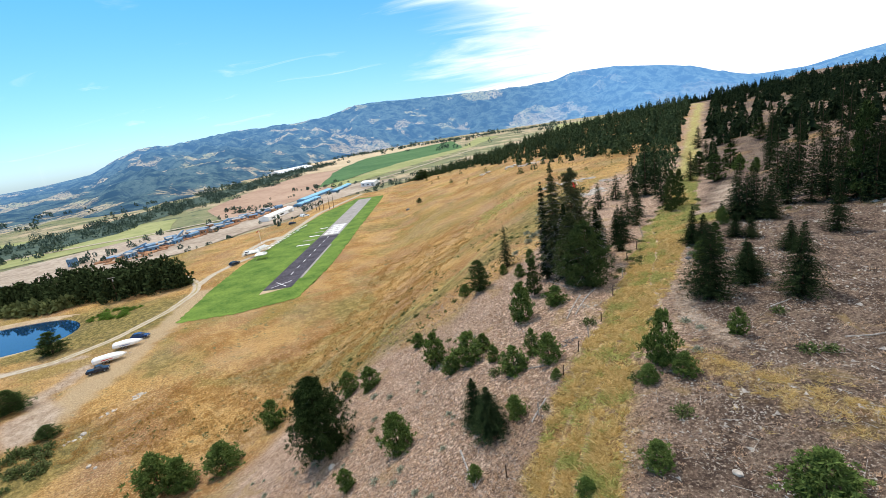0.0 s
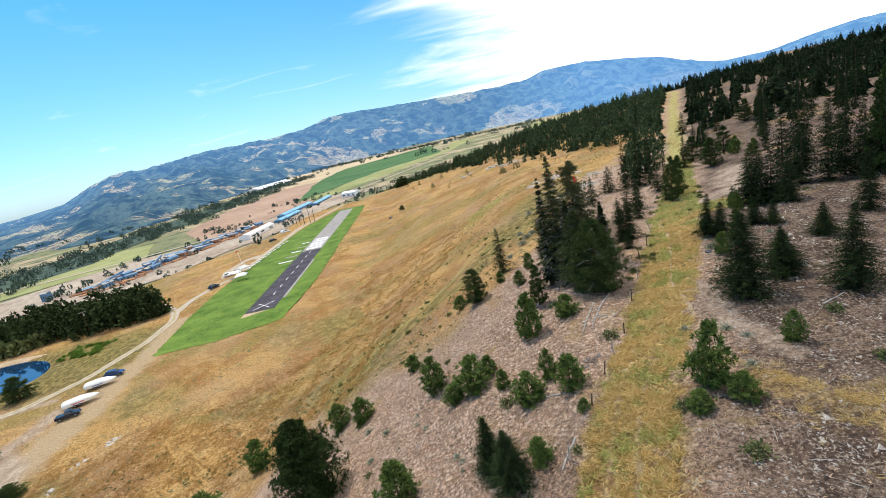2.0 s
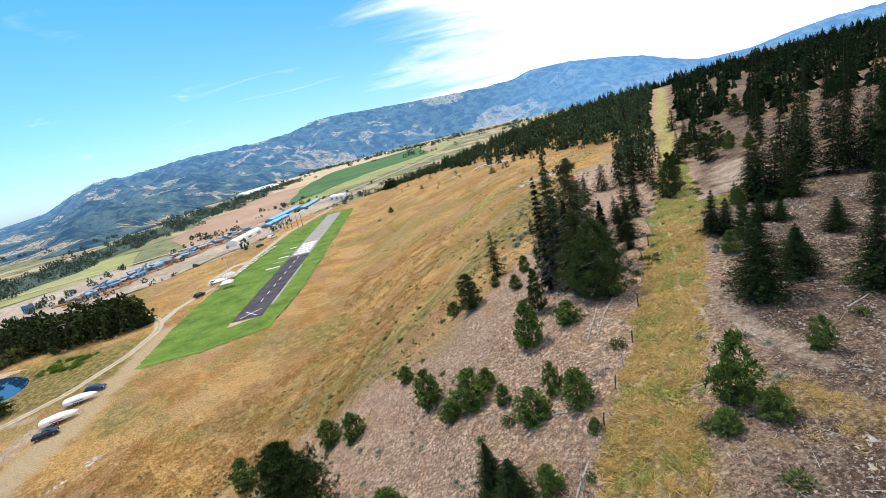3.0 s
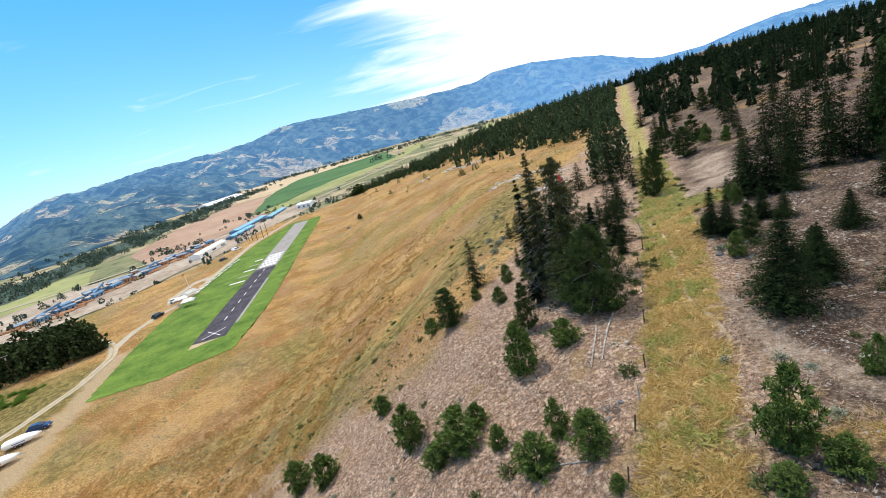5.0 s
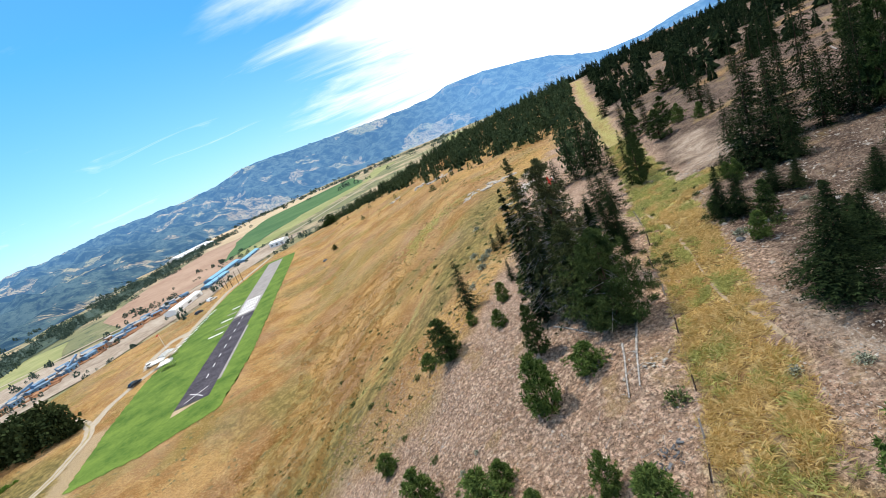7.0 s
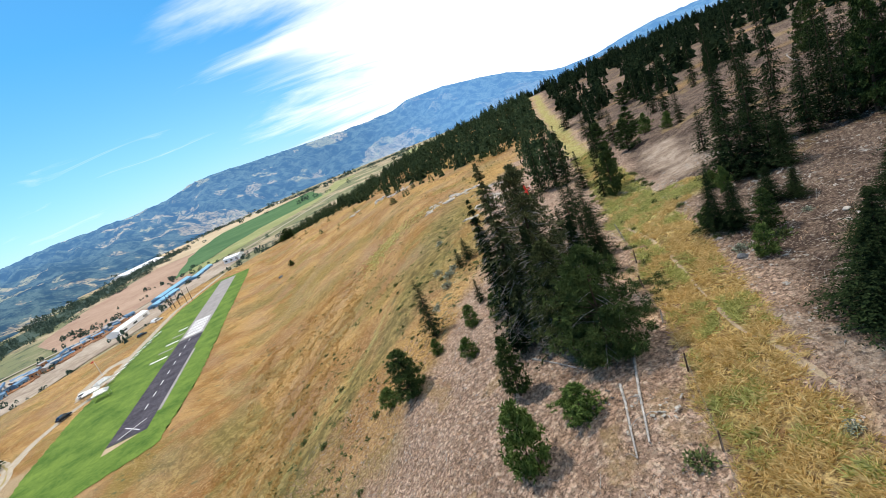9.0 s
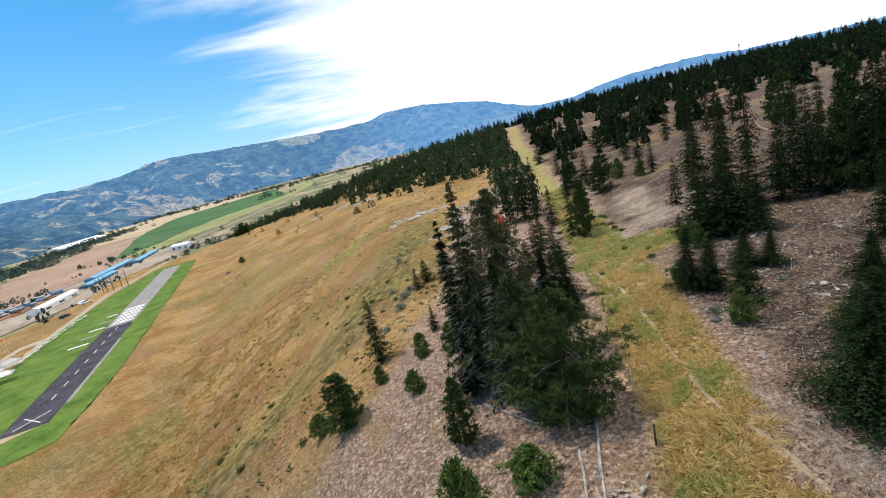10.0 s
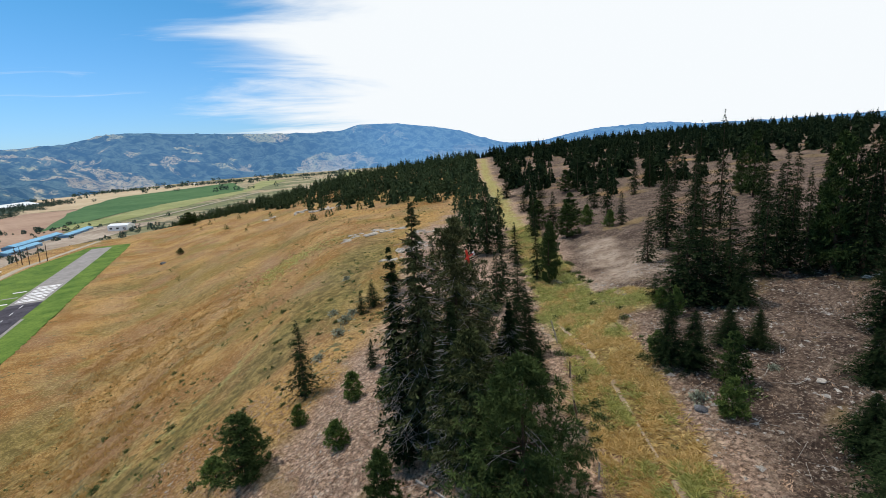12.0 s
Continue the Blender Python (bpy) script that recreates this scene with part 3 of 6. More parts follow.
    for px0, py0, px1, py1, w in ((-97, 70, -101, 92, 4.5), (-101, 92, -106, 116, 4.0), (-106, 116, -115, 146, 3.2)):
        s = np.clip(((xf - px0) * (px1 - px0) + (yf - py0) * (py1 - py0)) / ((px1 - px0) ** 2 + (py1 - py0) ** 2), 0, 1)
        d = np.hypot(xf - px0 - s * (px1 - px0), yf - py0 - s * (py1 - py0))
        dust = np.maximum(dust, 0.85 * (1 - step(w * 0.6, w * 1.5, d + 1.6 * waves(xf, yf, 7, 114))))
    wheels = np.maximum(wheels, dust)
    meadow = (1 - step(16, 30, np.hypot((xf + 140) / 1.5, yf - 122) + 4 * waves(xf, yf, 12, 19))) * (xf < -108) * 0.8
    corner = (1 - step(5, 14, np.hypot(xf + 86, (yf - 54) * 0.8) + 3 * waves(xf, yf, 8, 119))) * 0.7
    green = np.maximum(green, np.maximum(meadow, corner))
    for px, py, w in ((-52, 82, 7), (-38, 78, 6), (-55, 117, 10), (-37, 105, 7), (-16, 128, 6), (-87, 92, 8), (-44, 140, 6), (-69, 230, 12), (-7, 196, 8), (-30, 175, 9)):
        green = np.maximum(green, 0.5 * (1 - step(0.4, 1.25, np.hypot((xf - px) / 1.5, yf - py) / w + 0.35 * waves(xf, yf, 7, 319))))
    col[:-1, 0], col[:-1, 1], col[:-1, 2] = litter, green, wheels
    me.color_attributes.new("more", "FLOAT_COLOR", "POINT").data.foreach_set("color", col.ravel())
    return tagged(new("ground", me), "dry hillside of needle litter, golden grass and bare soil", "ground", kind="structure")


ground_sheet()

RIDGE_AZ = np.array([-75.0, -52, -45, -42.5, -40, -36, -31.5, -26, -21.5, -16.5, -13.8, -10, -4, 3, 5, 7.5, 11.5, 14, 16, 19, 21.5, 25, 28, 30, 32.5, 36.5, 40.5, 46, 75])
RIDGE_UP = np.array([0.4, -0.2, 0.3, 1.15, 1.8, 1.95, 2.35, 2.45, 2.7, 3.6, 3.55, 3.4, 3.15, 2.9, 3.0, 3.55, 3.4, 3.05, 2.75, 2.1, 1.2, 0.4, 0.4, 0.7, 1.05, 1.35, 1.4, 0.9, 0.7])


def range_foot(az):
    """How far off the mountains begin, by bearing."""
    return glide(np.array([950.0, 1000, 1130, 1350, 1850, 2400, 2900, 3300, 3300]), np.array([-75.0, -45, -39, -33, -27, -20, -14, -5, 75]), az)


def range_height(x, y):
    """Height of the mountains: foothills cut by gullies in front of the long ridge."""
    az, rr = np.degrees(np.arctan2(x, y)), np.hypot(x, y)
    foot = range_foot(az)
    top = 60 + 4500 * np.tan(np.radians(glide(RIDGE_UP, RIDGE_AZ, az)))
    s = np.clip((rr - foot - 60) / (4440 - foot), 0, 1)
    shape = 0.24 * step(0, 0.34, s) + 0.76 * step(0.15, 1.0, s)
    z = -32 + (top + 32) * shape * (1 - 0.25 * step(4450, 5000, rr))
    calm = np.sin(np.clip(s, 0, 1) * math.pi) ** 0.7
    bold = np.clip(top / 200, 0.3, 1) * step(0.0, 0.12, s) * (1 - step(0.8, 0.97, s))
    spurs = 30 * (1 - 2 * np.abs(waves(x, y, 620, 21))) + 16 * (1 - 2 * np.abs(waves(x, y, 260, 22)))
    return z + calm * bold * spurs + calm * 3 * waves(x, y, 70, 23), foot


def mountains():
    az = np.linspace(-75, 75, 600)
    foot = range_foot(az)
    rr = foot + (4850 - foot) * np.linspace(0, 1, 110)[:, None]
    aa = az + 0 * rr
    x, y = (rr * np.sin(np.radians(aa))).ravel(), (rr * np.cos(np.radians(aa))).ravel()
    z, _ = range_height(x, y)
    nr, na = rr.shape
    i, j = np.meshgrid(np.arange(nr - 1), np.arange(na - 1), indexing="ij")
    faces = np.stack([i * na + j, i * na + j + 1, (i + 1) * na + j + 1, (i + 1) * na + j], -1).reshape(-1, 4)
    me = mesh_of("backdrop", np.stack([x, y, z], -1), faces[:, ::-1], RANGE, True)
    return tagged(new("backdrop", me), "long blue mountains with woods and bare slopes, haze painted as glow", "mountains", kind="structure")


mountains()


def patch_of(name, corners, lift, material, label, category, ragged=0.0, drape=True, kind="structure", size=2.0, seed=1):
    """A flat piece of ground cover with an uneven rim, laid over the land."""
    rng = random.Random(seed)
    rim = []
    for (x0, y0), (x1, y1) in zip(corners, corners[1:] + corners[:1]):
        n = max(1, int(math.hypot(x1 - x0, y1 - y0) / size))
        for k in range(n):
            s = k / n
            w = ragged * (0.6 * math.sin(k * 1.7 + seed) + rng.uniform(-0.6, 0.6))
            d = math.hypot(x1 - x0, y1 - y0)
            rim.append((x0 + s * (x1 - x0) + w * (y1 - y0) / d, y0 + s * (y1 - y0) - w * (x1 - x0) / d))
    bm = bmesh.new()
    vs = [bm.verts.new((x, y, (ground_z(x, y) if drape else -25.0) + lift)) for x, y in rim]
    f = bm.faces.new(vs)
    if f.calc_area() and f.normal.z < 0:
        f.normal_flip()
    bmesh.ops.triangulate(bm, faces=[f])
    bm.normal_update()
    for f in bm.faces:
        if f.normal.z < 0:
            f.normal_flip()
    me = bpy.data.meshes.new(name)
    bm.to_mesh(me)
    bm.free()
    me.materials.append(material)
    return tagged(new(name, me), label, category, kind=kind)


def ribbon(name, points, width, material, label, category, lift=0.06, kind="structure", waver=0.15, seed=2):
    """A strip along points, draped over the land."""
    rng = random.Random(seed)
    pts = []
    for (x0, y0), (x1, y1) in zip(points, points[1:]):
        n = max(2, int(math.hypot(x1 - x0, y1 - y0) / 1.5))
        pts += [(x0 + (x1 - x0) * k / n, y0 + (y1 - y0) * k / n) for k in range(n)]
    pts.append(points[-1])
    for _ in range(3):
        pts = [pts[0]] + [tuple((a + 2 * b + c) / 4 for a, b, c in zip(p, q, r)) for p, q, r in zip(pts, pts[1:], pts[2:])] + [pts[-1]]
    verts, faces = [], []
    for k, (x, y) in enumerate(pts):
        x0, y0 = pts[max(0, k - 1)]
        x1, y1 = pts[min(len(pts) - 1, k + 1)]
        d = math.hypot(x1 - x0, y1 - y0)
        nx, ny = (y1 - y0) / d, -(x1 - x0) / d
        for s in (-1, -0.33, 0.33, 1):
            w = width / 2 * s + rng.uniform(-waver, waver)
            px, py = x + nx * w, y + ny * w
            verts.append((px, py, ground_z(px, py) + lift))
        if k:
            for c in range(3):
                a = 4 * (k - 1) + c
                faces.append((a, a + 1, a + 5, a + 4))
    return tagged(new(name, mesh_of(name, verts, faces, material)), label, category, kind=kind)


FOOTPATH = [(20.5, 66.8), (17.6, 65.0), (16.4, 62.5), (15.1, 55.1), (13.7, 51.0), (12.2, 47.0), (11.1, 43.8), (10.8, 41.0), (10.6, 38.0)]
ribbon("footpath", FOOTPATH, 0.2, TROD, "narrow trodden earth path through the long grass", "path", 0.015, waver=0.1, seed=16)


# valley floor
def far_patch(name, corners, material, label, category, lift=0.5, seed=1):
    return patch_of(name, corners, lift, material, label, category, 6.0, False, size=60.0, seed=seed)


far_patch("ploughed_field", [(-397, 590), (-360, 770), (-350, 870), (-520, 1420), (-640, 1400), (-614, 990), (-545, 755)], FIELD_BROWN, "bare brown ploughed field in the valley", "field", seed=3)
far_patch("green_field", [(-390, 900), (-330, 1330), (-172, 1680), (-312, 2500), (-600, 1900), (-545, 1440), (-470, 1150)], FIELD_GREEN, "dark green irrigated field on the valley floor", "field", 0.8, seed=4)
far_patch("hay_field", [(-330, 900), (-150, 1600), (-60, 2300), (-180, 2450), (-175, 1690), (-335, 1320), (-385, 905)], FIELD_PALE, "pale green hay field on the valley floor", "field", 0.6, seed=5)
far_patch("stubble_field", [(-640, 1410), (-530, 1440), (-600, 1900), (-320, 2520), (-140, 2600), (0, 2750), (-420, 2900), (-1000, 2200)], FIELD_STUBBLE, "tan stubble field below the mountains", "field", 0.7, seed=6)
far_patch("hay_field", [(100, 1500), (500, 1500), (800, 2600), (250, 2700)], FIELD_PALE, "pale green meadow at the end of the valley", "field", 0.6, seed=7)
far_patch("mill_yard", [(-600, 380), (-430, 330), (-330, 420), (-290, 560), (-230, 900), (-330, 900), (-395, 580), (-480, 560)], YARD, "dusty brown sawmill yard", "yard", 0.7, seed=8)
far_patch("hay_field", [(-900, 420), (-620, 395), (-470, 570), (-560, 700), (-900, 640)], FIELD_PALE, "pale green meadow beside the river", "field", 0.55, seed=9)
far_patch("riverside_scrub", [(-790, 380), (-770, 850), (-800, 1200), (-890, 1900), (-770, 1900), (-700, 1300), (-650, 1000), (-620, 700), (-590, 610), (-640, 500), (-670, 380)], SCRUB, "dark green scrub under the river trees", "scrub", 0.9, seed=10)
ribbon("road", [(-700, 470), (-500, 560), (-390, 640), (-330, 760), (-250, 1000), (-120, 1500)], 9, GRAVEL, "straight pale valley road", "road", 1.0)

# ---------------------------------------------------------------- airfield
def along_runway(s, w):
    """A point of the strip: metres from its near end and to its right."""
    ux, uy = -0.152, 0.988
    return -83.5 + ux * s + uy * w, 141.0 + uy * s - ux * w


def flat_piece(name, corners, z, material, parent=None, label=""):
    bm = bmesh.new()
    bottom = [bm.verts.new((*c, z - 0.03)) for c in corners]
    top = [bm.verts.new((*c, z)) for c in corners]
    bm.faces.new(top)
    for k in range(len(corners)):
        bm.faces.new((bottom[k - 1], bottom[k], top[k], top[k - 1]))
    bm.normal_update()
    bm.faces.ensure_lookup_table()
    if bm.faces[0].normal.z < 0:
        bmesh.ops.reverse_faces(bm, faces=bm.faces[:])
    me = bpy.data.meshes.new(name)
    bm.to_mesh(me)
    bm.free()
    me.materials.append(material)
    if parent:
        return hang(name, me, parent, label)
    return new(name, me)


TURF_RIM = [(-104, 117), (-86, 121), (-71, 130), (-73, 165), (-84, 235), (-98, 330), (-102, 352), (-124, 352), (-130, 300), (-126, 240), (-121, 206), (-119, 178), (-112, 145)]
patch_of("turf", TURF_RIM, 0.1, TURF, "bright green mown grass round the runway", "lawn", 0.45, size=1.0, seed=11)


def runway():
    ob = thing("runway", pose(0, 0, 0), "narrow model-flying runway, half dark and half grey asphalt", "runway", kind="structure")
    q = lambda s0, s1, w0, w1: [along_runway(s0, w0), along_runway(s0, w1), along_runway(s1, w1), along_runway(s1, w0)]
    flat_piece("dark_surface", q(0, 82, -5, 5), 15.12, ASPHALT_NEW, ob, "fresh dark asphalt with patched streaks")
    flat_piece("grey_surface", q(82, 207, -5, 5), 15.12, ASPHALT_OLD, ob, "old pale grey asphalt")
    flat_piece("edge_strip", q(10, 60, 5, 6), 15.11, ASPHALT_OLD, ob)
    for k in range(8):
        flat_piece("centre_dash", q(16 + 8.6 * k, 19.4 + 8.6 * k, -0.13, 0.13), 15.13, PAINT, ob)
    for a in (-1, 1):
        c = [(5 - 3, a * -2.7), (5 + 3, a * 2.7)]
        (s0, w0), (s1, w1) = c
        d = math.hypot(s1 - s0, w1 - w0)
        ns, nw = -(w1 - w0) / d * 0.13, (s1 - s0) / d * 0.13
        flat_piece("cross_arm", [along_runway(s0 + ns, w0 + nw), along_runway(s1 + ns, w1 + nw), along_runway(s1 - ns, w1 - nw), along_runway(s0 - ns, w0 - nw)], 15.13 + 0.004 * (a > 0), PAINT, ob)
    # painted club letters, shown as plain bars
    for k in range(5):
        s = 85 + 5.4 * k
        flat_piece("painted_bar", q(s, s + 1.3, -3.8, 3.8), 15.13, PAINT, ob)
        flat_piece("painted_bar", q(s + 2.4, s + 3.6, -3.8, 3.8), 15.13, PAINT, ob)
        flat_piece("painted_bar", q(s + 1.3, s + 2.4, -0.6 + 1.4 * math.sin(2 * k), 0.6 + 1.4 * math.sin(2 * k)), 15.13, PAINT, ob)
    for k in range(5):
        s = 66 + 9.5 * k
        flat_piece("taxi_strip", q(s, s + 1.5, -12.5 + 0.6 * k, -6), 15.12, PAINT if k % 2 == 0 else ASPHALT_OLD, ob)
    return ob


runway()
patch_of("bare_end", [along_runway(-0.4, -5), along_runway(-0.4, 3), along_runway(-3, -2), along_runway(-4, -4.5)], 0.16, DUST, "bare sandy patch at the runway's end", "ground", 0.2, seed=12)
ribbon("road", [(-140, 90), (-133, 93.5), (-125, 97.5), (-118, 109), (-115.6, 129), (-118.7, 147), (-124, 156), (-131, 163), (-146, 176)], 2.9, GRAVEL, "pale two-track gravel road", "road")
ribbon("road", [(-123, 153), (-127, 170), (-125, 186), (-119, 199), (-127, 238), (-134, 300), (-128, 380)], 3.4, GRAVEL, "gravel road beside the flying field", "road", 0.09)
ribbon("verge", [(-133, 93.5), (-125, 97.5), (-118, 109), (-115.6, 129), (-118.7, 147), (-124, 156), (-131, 163)], 0.5, VERGE, "dry grass between the wheel tracks", "verge", 0.09)
patch_of("parking_pad", [(-130, 196), (-121, 206), (-124, 236), (-136, 232), (-137, 210)], 0.1, GRAVEL, "gravel parking beside the flying field", "parking", 0.6, seed=14)


def pond():
    n = 60
    rim = []
    for k in range(n):
        a = 2 * math.pi * k / n
        rim.append((-168 + (24 + 1.5 * math.sin(3 * a + 1)) * math.cos(a), 119 + (16.5 + 1.2 * math.sin(2 * a)) * math.sin(a)))
    z = 13.1
    bm = bmesh.new()
    bm.faces.new([bm.verts.new((x, y, z)) for x, y in rim])
    me = bpy.data.meshes.new("water")
    bm.to_mesh(me)
    bm.free()
    me.materials.append(WATER)
    tagged(new("water", me), "still dark pond that mirrors sky and trees", "pond", kind="structure")
    verts, faces = [], []
    for k, (x, y) in enumerate(rim):
        dx, dy = (x + 168), (y - 119)
        for s, lift in ((0.97, -0.3), (1.07, 0.55), (1.16, 0.75), (1.24, 0.3)):
            verts.append((-168 + dx * s, 119 + dy * s, z + lift))
        m = (k + 1) % n
        for c in range(3):
            faces.append((4 * k + c, 4 * k + c + 1, 4 * m + c + 1, 4 * m + c))
    tagged(new("pond_bank", mesh_of("pond_bank", verts, faces, DUST, True)), "tan earth bank round the pond", "bank", kind="structure")


pond()


# ---------------------------------------------------------------- trees
def sprays(at, way, length, width, rng, sag=0.15):
    """Flat two-sided sprays: at each place one bent leaf shape of four triangles' worth of corners."""
    n = len(at)
    way = way / np.linalg.norm(way, axis=1, keepdims=True)
    side = np.cross(way, rng.normal(size=(n, 3)) * 0.6 + (0, 0, 1))
    side /= np.linalg.norm(side, axis=1, keepdims=True) + 1e-9
    ln, wd = (np.asarray(v).reshape(-1, 1) * np.ones((n, 1)) for v in (length, width))
    tip = at + way * ln - (0, 0, 1) * ln * sag
    mid = at + way * ln * 0.45
    verts = np.stack([at, mid + side * wd, tip, mid - side * wd], 1).reshape(-1, 3)
    k = np.arange(n)[:, None] * 4
    return verts, np.concatenate([k + [0, 1, 2], k + [0, 2, 3]], 1).reshape(-1, 3)


def fir_crown(h, r, seed, whorls=34, boughs=9, each=12, bare=0.05, gaps=0.12, fine=1.0, ragged=0.0):
    """Whorls of drooping boughs, each clad on both sides in short narrow sprays; a thin spire on top."""
    rng = np.random.default_rng(seed)
    at, way, ln = [], [], []
    lean = rng.normal(0, 0.012, 2)
    bulge = rng.uniform(0.0, 6.28, 3)
    for t in np.linspace(bare, 0.99, whorls):
        t = t + rng.normal(0, 0.008)
        reach = r * max(0.0, 1 - t) ** 0.8 * rng.uniform(0.72 - 0.3 * ragged, 1.12) + 0.015 * h * (1 - t) + 0.05
        if t < bare + 0.12:
            reach *= 0.75
        for a in np.linspace(0, 2 * np.pi, boughs, endpoint=False) + rng.uniform(0, 6.28):
            if rng.random() < gaps:
                continue
            a += rng.normal(0, 0.25)
            out = reach * rng.uniform(0.6 - 0.2 * ragged, 1.15) * (1 + 0.16 * np.sin(2 * a + bulge[0] + 9 * t))
            rise = 0.4 * (t - 0.3)
            lift = rng.uniform(-0.55, 0.55) * h / whorls
            s = np.linspace(0.12, 1.0, each)
            p = np.stack([np.cos(a) * out * s, np.sin(a) * out * s, h * t + lift + out * (rise * s - 0.32 * s * s)], -1)
            p[:, :2] += lean * p[:, 2:]
            p += rng.normal(0, 0.03 * out + 0.015, p.shape)
            for sd in (-1, 1):
                turn = a + sd * rng.uniform(0.35, 1.0, each)
                at.append(p)
                way.append(np.stack([np.cos(turn), np.sin(turn), rng.normal(-0.05, 0.3, each)], -1))
                ln.append(rng.uniform(0.5, 1.05, each) * (0.1 + 0.24 * out * (1.2 - 0.75 * s)) * fine)
    ln = np.concatenate(ln)
    return sprays(np.concatenate(at), np.concatenate(way), ln, ln * 0.2, rng, 0.2)


def pine_crown(h, r, seed, tufts=170, needles=9, base=0.16, conical=0.7, tuft=None, thin=0.07, per=11):
    """Limbs that carry balls of long needles on their outer half; an uneven egg with gaps."""
    rng = np.random.default_rng(seed)
    limbs = max(6, tufts // per)
    t = base + (1 - base) * rng.random(limbs) ** 1.15
    t[:2] = 0.93
    a = rng.uniform(0, 6.28, limbs)
    u = (t - base) / (1 - base)
    swell = np.minimum(1, 0.5 + u / 0.22) * (1 - u ** (1.1 + conical)) ** 0.8 + 0.05
    reach = r * swell * rng.uniform(0.6, 1.12, limbs) * (1 + 0.15 * np.sin(3 * a + seed))
    s = rng.uniform(0.2, 1.0, (limbs, per)) ** 0.8
    side = rng.normal(0, 0.13, (limbs, per)) * (0.4 + reach[:, None])
    ca, sa = np.cos(a)[:, None], np.sin(a)[:, None]
    out = reach[:, None] * s
    c = np.stack([ca * out - sa * side, sa * out + ca * side, (t * h)[:, None] + out * (0.28 * s - 0.08) + rng.normal(0, 0.05, (limbs, per)) * (0.5 + reach[:, None])], -1).reshape(-1, 3)
    n = len(c)
    size = (tuft or (0.1 + 0.16 * r)) * rng.uniform(0.7, 1.25, n)
    at = np.repeat(c, needles, 0) + rng.normal(0, 0.14, (n * needles, 3)) * np.repeat(size, needles)[:, None]
    far = np.repeat(np.stack([np.repeat(np.cos(a), per), np.repeat(np.sin(a), per), np.full(n, 0.9)], -1), needles, 0)
    way = far * 0.45 + rng.normal(0, 0.75, (n * needles, 3))
    ln = np.repeat(size, needles) * rng.uniform(0.7, 1.2, n * needles)
    return sprays(at, way, ln, ln * thin, rng, 0.05)


def trunk_mesh(h, r, seed, limbs=0, reach=1.0, base=0.2):
    rng = random.Random(seed)
    bm = bmesh.new()
    pts = [(rng.uniform(-0.01, 0.01) * h * k / 6, rng.uniform(-0.01, 0.01) * h * k / 6, -0.4 + (h * 0.96 + 0.4) * k / 6) for k in range(7)]
    tube(bm, pts, [r * 1.25, r] + [r * (1 - 0.93 * k / 6) for k in range(2, 7)], 8)
    for _ in range(limbs):
        t, a = rng.uniform(base, 0.9), rng.uniform(0, 6.28)
        d = reach * (1 - 0.75 * t) * rng.uniform(0.5, 0.95)
        x, y, z = 0, 0, h * t
        tube(bm, [(x, y, z), (x + 0.5 * d * math.cos(a), y + 0.5 * d * math.sin(a), z + 0.12 * d), (x + d * math.cos(a), y + d * math.sin(a), z + 0.34 * d)],
             [r * 0.3, r * 0.2, r * 0.06], 5)
    me = bpy.data.meshes.new("trunk")
    bm.to_mesh(me)
    bm.free()
    me.materials.append(BARK)
    return me


def tree(name, label, category, group, trunk, crown, material, m):
    ob = thing(name, m, label, category, group)
    hang("trunk", trunk, ob)
    hang("crown", mesh_of("crown", *crown, material), ob)
    return ob


KINDS = {}


def prototypes():
    """One tree each of a few heights; the others are copies, scaled and turned."""
    for k in range(4):
        KINDS["fir", k] = ("fir_tree", "dark green conical fir with drooping boughs", "fir", "firs on the hill",
                           trunk_mesh(8, 0.14, 50 + k), fir_crown(8, 1.75 + 0.12 * k, 60 + k, 44, 13, 23, 0.02, 0.1, 0.5), NEEDLES_FIR)
        KINDS["far_fir", k] = ("fir_tree", "slim dark fir standing on the open hillside", "fir", "firs on the upper hill",
                               trunk_mesh(8, 0.14, 150 + k), fir_crown(8, 1.8, 160 + k, 30, 9, 9, 0.05, 0.15, 0.9), NEEDLES_FIR)
        KINDS["pine", k] = ("pine_tree", "open ponderosa pine with long green needles", "pine", "pines on the hill",
                            trunk_mesh(7, 0.13, 70 + k, 22, 1.9), pine_crown(7, 1.75, 80 + k, 900, 14, 0.06, 0.62, 0.26, 0.13, 7), NEEDLES_PINE)
    for k in range(5):
        KINDS["sap", k] = ("young_pine", "bushy young pine, bright green, on dry slope", "young pine", "young pines on the slope",
                           trunk_mesh(2, 0.045, 90 + k, 6, 0.8), pine_crown(2, 0.95, 95 + k, 440, 14, 0.02, 0.6, 0.16, 0.15, 5), NEEDLES_YOUNG)


prototypes()
FIRST = {}
SIZE = {"fir": (8, 2.9), "far_fir": (8, 2.9), "pine": (7, 3.0), "sap": (2, 1.65)}
pick_kind = random.Random(5)


def plant(kind, x, y, h, wide, which=None, lean=0.0):
    """A tree of this height and width standing on the ground."""
    if kind == "fir" and math.hypot(x, y - 20) > 46:
        kind = "far_fir"
    k = which if which is not None else pick_kind.randrange(5 if kind == "sap" else 4)
    h0, w0 = SIZE[kind]
    sw = wide / w0
    m = pose(x, y, ground_z(x, y) - 0.05, lean, lean * 0.5, pick_kind.uniform(0, 360)) @ Matrix.Diagonal((sw, sw, h / h0, 1))
    if (kind, k) in FIRST:
        s = FIRST[kind, k].scale
        return copy_thing(FIRST[kind, k], m @ Matrix.Diagonal((1 / s[0], 1 / s[1], 1 / s[2], 1)))
    FIRST[kind, k] = tree(*KINDS[kind, k], m)
    return FIRST[kind, k]


